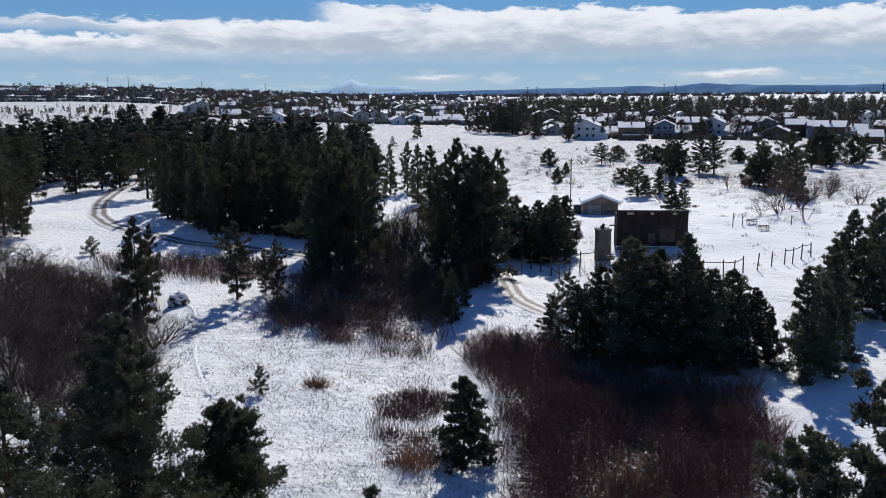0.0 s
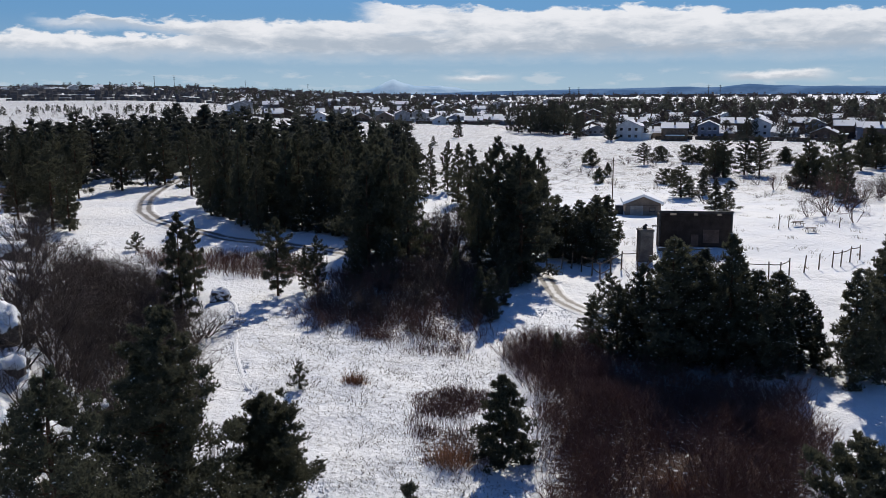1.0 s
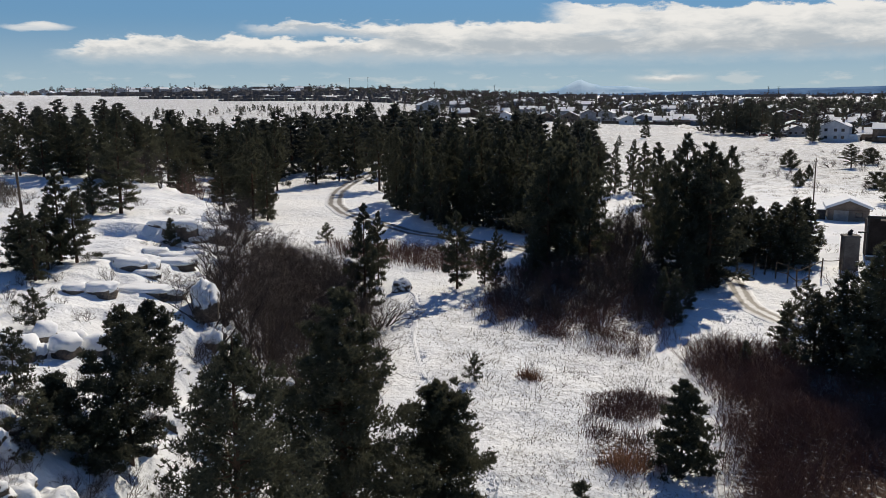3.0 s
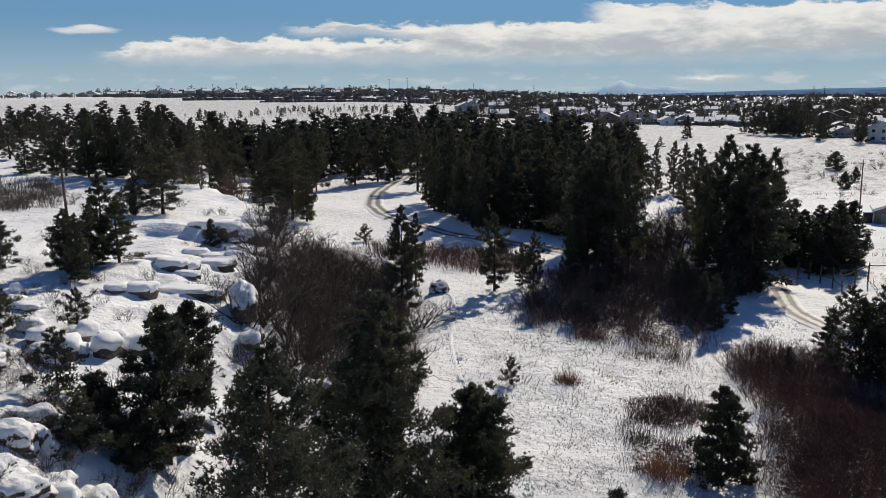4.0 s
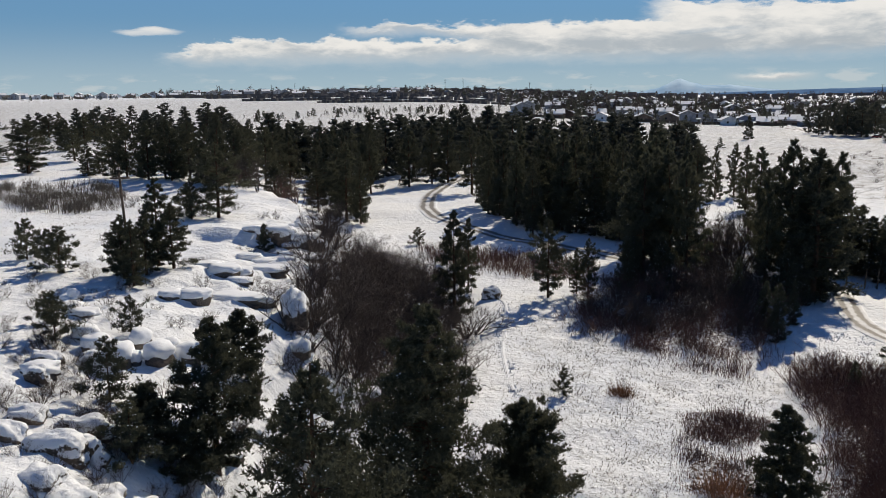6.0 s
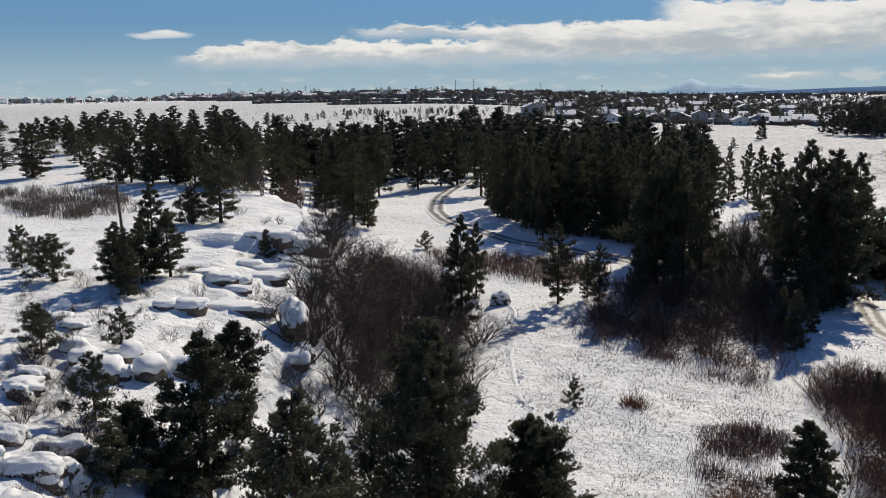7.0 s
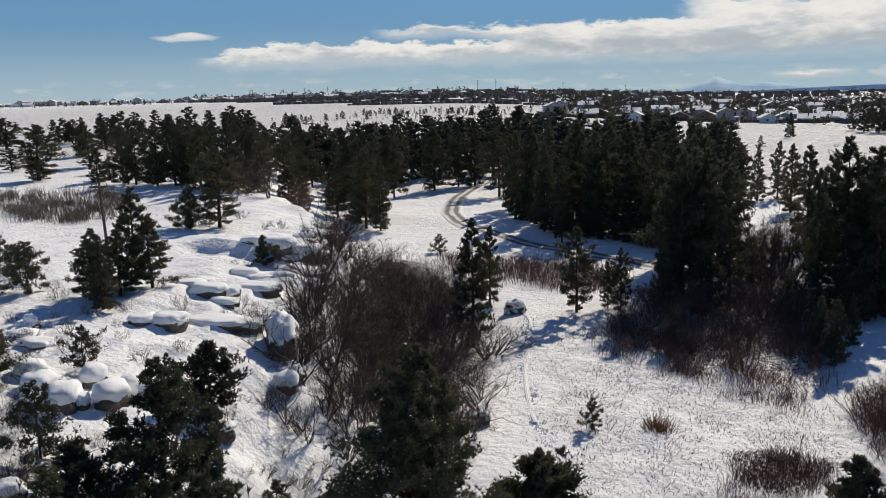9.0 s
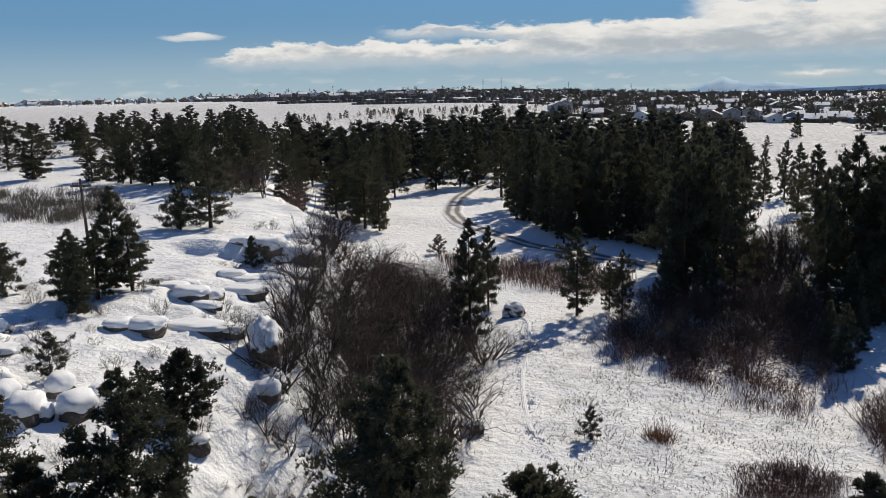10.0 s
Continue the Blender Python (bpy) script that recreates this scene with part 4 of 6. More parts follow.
# woods across the plateau
placed(TALL, [(-230.0, 193.4, 9.7, 10.5), (-132.7, 121.3, 10.4, 8.6), (-160.8, 138.5, 5.2, 5.4), (-224.6, 213.8, 8.0, 6.7), (-215.2, 209.3, 8.7, 6.1), (-115.6, 118.8, 6.0, 4.4), (-186.1, 190.0, 8.7, 6.2), (-129.4, 138.7, 9.5, 5.0), (-104.9, 116.7, 9.6, 4.8), (-181.2, 199.8, 8.6, 5.4),
              (-98.7, 114.9, 10.0, 4.6), (-98.0, 118.3, 10.1, 4.8), (-94.8, 116.1, 9.4, 4.4), (-113.4, 137.9, 9.1, 5.0), (-92.2, 117.6, 10.2, 4.8), (-106.9, 136.6, 9.0, 4.8), (-87.2, 115.3, 9.8, 4.8), (-83.3, 113.5, 11.6, 5.0), (-110.9, 150.1, 11.3, 5.2), (-86.6, 122.6, 10.4, 5.0), (-91.5, 131.9, 10.2, 5.0),
              (-104.1, 152.5, 10.9, 5.0), (-104.5, 158.5, 13.1, 5.2), (-110.4, 170.5, 14.3, 5.0), (-119.1, 187.0, 15.1, 5.4), (-142.3, 229.0, 14.5, 5.8), (-140.1, 233.3, 14.7, 5.4), (-105.0, 183.5, 16.2, 5.4), (-97.8, 176.5, 16.4, 5.6), (-91.1, 168.0, 16.2, 5.4), (-93.8, 178.4, 15.1, 5.4), (-90.6, 181.7, 15.7, 5.4), (-107.4, 239.5, 14.0, 5.8),
              (-86.0, 149.0, 8.7, 5.8), (-80.5, 148.0, 10.2, 5.6), (-77.4, 149.5, 9.3, 5.2), (-148.0, 148.0, 7.9, 6.0), (-171.0, 168.0, 8.4, 6.0), (-124.0, 150.0, 8.9, 5.4), (-118.0, 128.0, 7.6, 5.0), (-96.0, 140.0, 9.2, 5.0)],
       "dark ponderosa pine in the plateau wood", "plateau wood", 18, 0.44)
placed(SPRUCE + BUSHY[:1], [(-108.5, 118.6, 5.6, 4.6), (-101.5, 117.4, 6.0, 4.8), (-95.4, 119.4, 5.4, 4.6), (-89.8, 117.8, 6.0, 4.8), (-85.0, 117.6, 5.6, 4.8), (-80.4, 116.6, 5.0, 4.4), (-88.6, 125.0, 6.0, 5.0), (-134.6, 123.0, 4.6, 5.0), (-116.8, 122.8, 4.2, 4.2), (-94.0, 128.0, 6.4, 5.0), (-100.6, 126.0, 6.6, 5.2), (-107.6, 127.0, 6.0, 5.0), (-78.8, 122.4, 6.0, 4.8), (-82.6, 131.0, 7.0, 5.2)],
       "low dense conifer filling the plateau wood", "plateau wood", 41, 0.58)
placed(TALL[1:2] + TALL[3:4], [(-62.8, 85.4, 9.2, 5.6)], "russet-green pine with a bare lower trunk", "plateau pines", 42, 0.44)
placed(BUSHY[:1], [(-64.8, 82.9, 4.6, 4.0), (-66.4, 84.0, 3.8, 3.6)], "small bushy pine growing on the snowy plateau", "plateau pines", 43, 0.8)
rows = [(x, y, (5 if x < -140 else 10.5) + 6 * ((x * 5.7 + y * 2.3) % 1)) for x, y in scatter([(-84, 224), (-100, 205), (-118, 196), (-150, 200), (-250, 205), (-225, 262), (-150, 330), (-60, 330), (-14, 230), (-24, 190), (-50, 200)], 165, 6, 5.0)]
wood_of(COARSE, rows, "far_wood", "dark pine wood beyond the road", 19)
rows = [(x, y, 4 + 3 * ((x * 5.7 + y * 2.3) % 1)) for x, y in scatter([(-130, 320), (-20, 300), (-10, 380), (-60, 540), (-240, 500), (-400, 370)], 26, 7, 9)]
wood_of(COARSE, rows, "far_pines", "pines scattered over far snowfields", 20)

# ---- leafless trees and shrubs ----
BARE = [stock(bare_plant("bare_tree", 71, 6, 6, 5, 0.45, 0.011), 6), stock(bare_plant("bare_tree", 72, 6, 8, 5, 0.6, 0.0105), 6), stock(bare_plant("bare_tree", 73, 6, 7, 5, 0.52, 0.0105), 6)]
SHRUB = [stock(bare_plant("shrub", 81, 2, 9, 4, 0.6, 0.009, category="shrub"), 2), stock(bare_plant("shrub", 82, 2, 11, 4, 0.75, 0.009, category="shrub"), 2)]
RED = [stock(bare_plant("bare_tree", 91, 6, 5, 5, 0.4, 0.008, mat=WILLOW), 6)]
planted(BARE, [(-36, 61, 6.5), (-37.5, 64.5, 7), (-39.5, 68, 7), (-41, 71.5, 7.5), (-43.2, 75.5, 7.5), (-45.5, 80, 7.5), (-48, 84.5, 7.5), (-50, 89, 7), (-52, 93, 7), (-33, 56.5, 5), (-37, 78, 8.5), (-41, 81, 8.5), (-44, 90, 8), (-30.0, 57, 6), (-32.5, 59.5, 6), (-34.5, 63, 6.5), (-36.5, 67, 7), (-38.5, 70.5, 7), (-40.5, 74.5, 7), (-43, 79, 7.5), (-45.5, 84, 7.5), (-48, 89, 7), (-28, 60, 6.5), (-31.5, 64, 7), (-35.5, 75, 8.5), (-38.5, 84, 8.5), (-33.5, 73, 7.5), (-41.5, 85, 8), (-34.5, 84, 7.5), (-28.6, 67, 6), (-45, 98, 7.5), (-42, 95, 8), (-47.5, 99, 7.5), (-53, 107, 7), (-33.5, 66, 7.5), (-37, 72, 8), (-40, 80, 8.5), (-36, 82, 9), (-43, 88, 8), (-33, 77, 8), (-30, 70, 7), (-29.5, 62, 6.5), (-46, 94, 8), (-40, 92, 8), (-34.5, 60.5, 5), (-38, 97, 7), (-50, 102, 7.5), (-44, 101, 7),
               (-27.5, 66, 5), (-31, 86, 6), (-36, 88, 8), (-34.6, 58.6, 5), (-33.2, 57.4, 5), (-32.4, 55.0, 4.6), (-31.4, 53.2, 4.2), (-30.6, 55.6, 5), (-29.6, 53.6, 4.6), (-28.8, 55.4, 5), (-27.6, 53.2, 4.4), (-36.0, 62.6, 5.5), (-37.6, 66.2, 5.5), (-33.2, 60.6, 6), (-31.6, 61.6, 6.5),
               (-27.2, 57.0, 5), (-26.0, 60.5, 5.5), (-26.2, 63.4, 5.5), (-39.4, 72.0, 6), (-41.6, 76.4, 6), (-29.0, 50.6, 3.6), (-30.2, 50.2, 3.4), (-26.0, 55.6, 4.2), (-24.6, 58.6, 4.2)], "leafless grey-brown tree in the gully thicket", "gully trees", 21)
planted(BARE, [(-6.8, 112, 9), (-7.5, 116, 10), (-6.2, 119, 9), (-8.4, 121, 9), (-7.0, 108.5, 8), (-9.5, 118, 8), (-1, 132, 8), (-5, 128, 9), (0.5, 138, 8), (-8, 131, 8), (2.5, 126, 7), (-3.5, 121, 8), (-17, 122, 8), (-12, 120, 8), (-4.5, 104, 7), (-3, 110, 8), (-5.5, 100, 6.5), (-2.0, 100.5, 6), (-6, 113, 10), (-3, 116, 10), (-4.5, 124, 10), (-2, 128, 9), (-6.5, 126, 9.5), (1.0, 133, 9), (3.5, 131, 8), (-3, 136, 9), (-7, 137, 9), (-10, 133, 9), (5.5, 121, 8), (0, 104, 7), (2.5, 106, 8), (-8.5, 125, 9)], "leafless tree between the pines", "grove bare trees", 22)
planted(RED + BARE[:1], [(-15, 90, 6), (-11, 88, 5.5), (-6, 85, 5), (-19, 95, 6), (-78, 108, 7), (-75, 112, 8), (-80, 114, 8), (-66, 108, 6), (-72, 118, 7.5), (-84, 112, 7), (-88, 116, 7), (-70, 111, 6)], "russet leafless tree among the pines", "russet trees", 23)
planted(RED + BARE[1:], [(46.4, 179.9, 5.5), (67.8, 166.3, 11.6), (63.5, 158.9, 8.0), (66.1, 152.8, 7.0), (72.1, 203.4, 4.9), (59.6, 157.4, 5.3), (72.0, 170.0, 9.0), (26.9, 245.3, 3.4), (27.0, 278.7, 3.0), (45.1, 272.8, 3.7), (33.7, 243.3, 3.0), (69, 205, 6), (22.5, 117, 4), (27.5, 118, 4), (31, 116, 4.5), (25, 113, 4), (29, 112, 4.5), (33.5, 113, 4), (19.5, 110, 4)],
        "leafless tree beside the snowfield", "snowfield bare trees", 24)
planted(RED + BARE, [(74.6, 205.0, 6.0), (79.6, 200.4, 7.0), (82.8, 190.6, 6.4), (85.0, 186.0, 5.4), (80.2, 184.4, 5.0), (74.2, 196.6, 4.6), (87.6, 192.0, 6.0), (90.4, 199.0, 6.0), (96.0, 206.0, 5.4), (88.0, 178.0, 6.6), (70.8, 212.4, 4.4), (68.4, 216.4, 4.0), (66.4, 222.0, 4.0), (60.4, 223.6, 4.6), (50.6, 221.0, 3.6), (52.6, 226.0, 3.4), (43.4, 215.0, 3.2), (58.0, 228.4, 4.2),
                     (102.0, 262.0, 5.0), (110.0, 268.0, 5.4), (116.0, 262.0, 5.0), (98.0, 276.0, 4.0), (30.4, 247.0, 3.2), (24.0, 256.0, 3.0), (38.0, 262.0, 3.4), (43.6, 268.0, 3.4), (53.0, 271.0, 3.6), (28.0, 236.0, 2.8)],
        "leafless brush among the field conifers", "snowfield bare trees", 47, broad=1.3)


def shrubs(rows, label, group, seed):
    rng = random.Random(seed)
    for x, y, h in rows:
        ob, tall = rng.choice(SHRUB)
        tagged(copy_thing(ob, lay(None, x, y, 0.05, rng.uniform(0, 6.28), h / tall)), label, "shrub", group)


shrubs([(-61.4, 65.5, 2.6), (-56.6, 88.0, 2.2), (-57.8, 87.0, 1.8), (-46.5, 60.5, 1.6), (-47.8, 61.5, 1.4), (-45.0, 61.8, 1.2), (-24.6, 34.5, 2.4), (-23.4, 36.6, 2.6), (-24.2, 41.0, 2.2), (-30.5, 33.8, 3.0), (-29.4, 32.4, 2.8),
        (-31.6, 32.6, 2.4), (-39.5, 38.0, 1.8), (-41.5, 39.0, 1.8), (-38.5, 35.0, 1.6), (-36.0, 55.5, 2.4), (-37.0, 57.0, 2.2), (-40.5, 43.8, 2.0), (-44, 44, 1.8), (-22.0, 45.0, 3.0), (-20.0, 46.0, 3.2), (-14.6, 44.2, 3.4),
        (-49.6, 73.0, 1.2), (-50.5, 72.2, 1.0), (-53, 60, 1.0)], "leafless brown shrub among snowy rocks", "rock shrubs", 25)
shrubs([(x, y, 1.2 + (x * 3.7) % 1.2) for x, y in scatter([(-100, 92), (-70, 80), (-60, 100), (-80, 112)], 14, 8, 3)], "low leafless shrub on the snowy plateau", "plateau shrubs", 26)
shrubs([(x, y, 1.5 + (x * 3.7) % 1.6) for x, y in scatter([(-8, 260), (24, 205), (75, 172), (110, 180), (120, 300), (64, 330), (0, 360)], 95, 9, 4)], "leafless shrub on the open snowfield", "snowfield shrubs", 27)

shrubs([(x, y, 1.2 + (x * 3.7) % 1.6) for x, y in scatter([(-24, 30), (-20, 34), (-23, 52), (-28, 56), (-33, 50), (-33, 40), (-30, 33)], 56, 12, 1.2)], "leafless shrub on the snowy slope", "slope shrubs", 28)
shrubs([(-31.8, 31.3, 1.8), (-32.1, 32.6, 2.0), (-31.3, 30.3, 1.6), (-28.2, 28.9, 1.7), (-28.9, 27.2, 1.8), (-35.3, 32.5, 2.2), (-27.8, 25.4, 1.6), (-26.8, 31.4, 1.8), (-26.4, 32.6, 1.6), (-29.0, 32.4, 2.0), (-31.0, 32.9, 2.0), (-35.3, 33.8, 2.0), (-38.4, 36.0, 1.9), (-35.9, 36.4, 1.6), (-26.7, 35.6, 1.9), (-25.4, 36.4, 1.6), (-37.6, 37.0, 2.0), (-40.9, 38.6, 2.2), (-39.6, 37.2, 2.0), (-36.4, 31.2, 1.9), (-33.6, 30.0, 1.7), (-29.8, 31.0, 1.6)]
       + [(x, y, 1.1 + (x * 3.7) % 1.1) for x, y in scatter([(-27, 24), (-27, 31), (-34, 36), (-40, 42), (-46, 42), (-42, 34), (-34, 25)], 34, 21, 1.3)], "leafless brown shrub at the foot of the rocks", "rock shrubs", 48)
shrubs([(-18.4, 55.2, 2.6), (-17.2, 58.0, 2.2), (-21.2, 53.4, 2.6), (-16.4, 53.0, 2.4), (-15.2, 50.8, 2.2), (-19.6, 57.0, 2.4), (-24.4, 51.6, 2.4), (-27.6, 47.6, 2.0), (-28.6, 45.8, 1.8), (-20.0, 50.4, 2.4)], "leafless brush between the great pines", "slope shrubs", 51)
shrubs([(x, y, 0.9 + (x * 3.7) % 1.2) for x, y in scatter([(-36, 33), (-50, 40), (-58, 48), (-50, 62), (-38, 60), (-36, 46)], 40, 13, 2.0)], "leafless shrub between the slabs", "slab shrubs", 29)
thicket("willow_thicket", CREEK_WILLOWS, 13000, 101, 1.9, WILLOW, "dense thicket of dark red-brown willow stems", lean=0.5, twigs=9, width=0.018, edge=1.2, clumps=1000)
thicket("willow_thicket", GROVE_WILLOWS, 5200, 102, 1.6, WILLOW, "red-brown willow brush below the pines", lean=0.5, twigs=7, width=0.018, clumps=420)
planted(BARE, [(x, y, 2.4 + 5.0 * ((x * 3.1 + y * 1.7) % 1) ** 1.5) for x, y in scatter([(-58, 112), (-40, 112), (-35, 94), (-29, 82), (-24, 66), (-23, 54), (-30, 50), (-37, 62), (-43, 75), (-52, 92)], 84, 14, 1.8)],
        "leafless grey-brown tree in the gully thicket", "gully trees", 36, broad=1.45)
planted(BARE, [(-38.5, 74.4, 7.8), (-41.0, 76.8, 6.9), (-42.5, 83.6, 8.0), (-45.4, 94.2, 8.0), (-39.6, 88.1, 7.6), (-38.2, 70.6, 6.4), (-37.0, 72.0, 7.0), (-39.8, 73.6, 6.4), (-42.6, 79.2, 6.6), (-44.4, 86.4, 7.0)],
        "leafless grey-brown tree in the gully thicket", "gully trees", 46, broad=1.6)
thicket("willow_thicket", GULLY_WILLOWS, 2000, 103, 1.3, TWIGS, "tangled grey-brown brush filling the gully", lean=0.7, twigs=7, width=0.016)
thicket("willow_thicket", ROADSIDE_BRUSH, 4500, 104, 1.5, WILLOW, "low russet brush along the road bank", width=0.018)
thicket("reed_patch", GROVE_FRONT, 3000, 111, 0.8, WILLOW, "sparse red-brown weeds at the foot of the grove", "weeds", 0.3, 3, clumps=110)
thicket("reed_patch", MEADOW_PATCH, 3000, 105, 0.6, WILLOW, "dark red-brown weeds standing in the meadow", "weeds", 0.3, 3, edge=1.2)
thicket("reed_patch", MEADOW_PATCH_SOUTH, 1300, 106, 0.7, WILLOW, "thin red-brown weeds standing in the meadow", "weeds", 0.15, 2, clumps=45)
thicket("reed_bed", REED_BED, 3600, 107, 1.5, REED, "tall dry brown reeds in the snow", "reeds", 0.25, 4, 0.022, clumps=230)
thicket("dry_grass", MEADOW, 4800, 108, 0.34, STRAW, "short dry grass poking through thin snow", "grass", 0.45, 3, 0.016, clumps=2600)
thicket("dry_grass", [(-20, 90), (-4, 82), (3, 78), (5, 52), (-4, 46), (-14, 60), (-20, 74)], 4200, 112, 0.3, REED, "grey-brown grass clumps in the thin meadow snow", "grass", 0.5, 3, 0.02, clumps=520)
thicket("dry_grass", [(-60, 62), (-75, 100), (-120, 105), (-70, 55), (-40, 40), (-34, 46)], 3500, 109, 0.25, STRAW, "dry grass tips above the plateau snow", "grass", 0.4, 3, 0.012, clumps=900)
thicket("dry_grass", [(5, 120), (12, 90), (24, 86), (60, 120), (110, 200), (100, 320), (10, 330), (-10, 220), (10, 140)], 8000, 110, 0.5, STRAW, "dry grass tips above the field snow", "grass", 0.4, 3, 0.026, clumps=700)


def grass_tuft(x, y, h, wide, seed, label):
    rng = np.random.default_rng(seed)
    n = 360
    x, y = x + rng.normal(0, 0.35 * wide, n), y + rng.normal(0, 0.3 * wide, n)
    a, r = rng.uniform(0, 6.28, n), 0.7 * wide * np.sqrt(rng.random(n))
    base = np.c_[x + r * np.cos(a), y + r * np.sin(a), np.zeros(n)]
    base[:, 2] = land(base[:, 0], base[:, 1]) - 0.05
    out = np.c_[np.cos(a), np.sin(a), np.zeros(n)] * rng.uniform(0, 0.5, n)[:, None] + np.c_[np.zeros((n, 2)), rng.uniform(0.35, 1.1, n)] + rng.normal(0, 0.2, (n, 3))
    s = Soup()
    blades(s, base, base + out * h, np.full(n, 0.022), rng)
    tagged(s.part("grass_tuft", RUST), label, "grass")


grass_tuft(-11.4, 71.6, 1.25, 1.1, 1, "rust-coloured bunch of dead grass in the meadow")
grass_tuft(-2.1, 57.0, 1.9, 1.4, 2, "rust-coloured dead bush beside a young pine")
grass_tuft(13.5, 53.5, 1.6, 1.8, 3, "rust-coloured dead bush within the willows")


planted(RED + BARE, [(x, y, 2.6 + 3.2 * smooth(86, 104, y) + 1.2 * ((x * 3.1 + y * 1.7) % 1)) for x, y in scatter([(-18, 92), (-12, 86.5), (-4, 85.5), (0, 89), (0, 102), (-6, 106), (-17, 104)], 46, 15, 1.3)],
        "tangled leafless brush at the foot of the grove", "grove brush", 38, broad=1.2)


# ---- rocks ----
def rock(x, y, sx, sy, sz, turn, seed, label, cap=0.35, tilt=0.0, sink=0.3, power=3.2, group="snow-capped rocks", low=0.12):
    """A sandstone block, squarish with worn edges, under a pillow of snow."""
    thing = new("rock")
    tagged(thing, label, "rock", group)
    rng = random.Random(seed)
    off = Vector((rng.uniform(0, 90), rng.uniform(0, 90), rng.uniform(0, 90)))

    def shell(name, mat, kx, ky, low, high, rough, power, label="", lift=False):
        bm = bmesh.new()
        bmesh.ops.create_icosphere(bm, subdivisions=3, radius=1)
        for v in bm.verts:
            c = v.co
            k = (abs(c.x) ** power + abs(c.y) ** power + abs(c.z) ** power) ** (1 / power)
            p = c / k
            wob = rough * (noise.noise(p * 1.3 + off) + 0.5 * noise.noise(p * 3.1 + off) + 0.25 * noise.noise(p * 7 + off))
            p = p * (1 + wob)
            if power >= 5 or lift:  # crags narrow towards their tops
                p.x *= 1 - 0.3 * (p.z + 1)
                p.y *= 1 - 0.22 * (p.z + 1)
            v.co = (p.x * kx, p.y * ky, (low + high) / 2 + p.z * (high - low) / 2)
        me = bpy.data.meshes.new(name)
        bm.to_mesh(me)
        bm.free()
        me.polygons.foreach_set("use_smooth", [True] * len(me.polygons))
        me.materials.append(mat)
        ob = new(name, me)
        ob.parent = thing
        tagged(ob, label)

    shell("stone", ROCK, sx / 2 * 0.98, sy / 2 * 0.98, -sink, sz * 0.86, 0.26 if power < 4 else 0.36, power)
    if cap:
        shell("snow_cap", SNOW, sx / 2 * 1.06, sy / 2 * 1.06, 0.30 * sz - 0.06, sz + cap, 0.2 if power < 4 else 0.3, 2.6 if power < 4 else 3.4, "thick rounded pillow of snow", power >= 5)
    thing.matrix_basis = Matrix.Translation((x, y, float(land(x, y)) - low)) @ Matrix.Rotation(turn, 4, "Z") @ Matrix.Rotation(tilt, 4, "X")
    return thing




def crag(x, y, size, turn, tilt, seed, label, rough=0.34, sink=0.3, steps=3.0, ledges=0.10):
    """A bare broken block of sandstone, ledged, with snow plastered on whatever leans back."""
    thing = new("rock")
    tagged(thing, label, "rock", "snow-plastered crags")
    rng = random.Random(seed)
    off = Vector((rng.uniform(0, 90), rng.uniform(0, 90), rng.uniform(0, 90)))
    bm = bmesh.new()
    bmesh.ops.create_icosphere(bm, subdivisions=4, radius=1)
    for v in bm.verts:
        c = v.co
        k = (abs(c.x) ** 5 + abs(c.y) ** 5 + abs(c.z) ** 5) ** 0.2
        p = c / k
        p = p * (1 + rough * (noise.noise(p * 0.9 + off) + 0.45 * noise.noise(p * 2.6 + off)) + ledges * (0.9 * noise.noise(p * 6.0 + off) + 0.5 * noise.noise(p * 13.0 + off)))
        q = p.z * steps + 0.8 * noise.noise(p * 1.2 - off)
        ledge_in = ledges * (q - math.floor(q))
        p.x, p.y = p.x * (1 - ledge_in - 0.13 * (p.z + 1)), p.y * (1 - ledge_in - 0.10 * (p.z + 1))
        v.co = (p.x * size[0] / 2, p.y * size[1] / 2, (size[2] + sink) / 2 - sink + p.z * (size[2] + sink) / 2)
    me = bpy.data.meshes.new("stone")
    bm.to_mesh(me)
    bm.free()
    me.polygons.foreach_set("use_smooth", [True] * len(me.polygons))
    me.materials.append(CRAG)
    new("stone", me).parent = thing
    thing.matrix_basis = Matrix.Translation((x, y, float(land(x, y)) - 0.1)) @ Matrix.Rotation(turn, 4, "Z") @ Matrix.Rotation(tilt, 4, "X")
    return thing


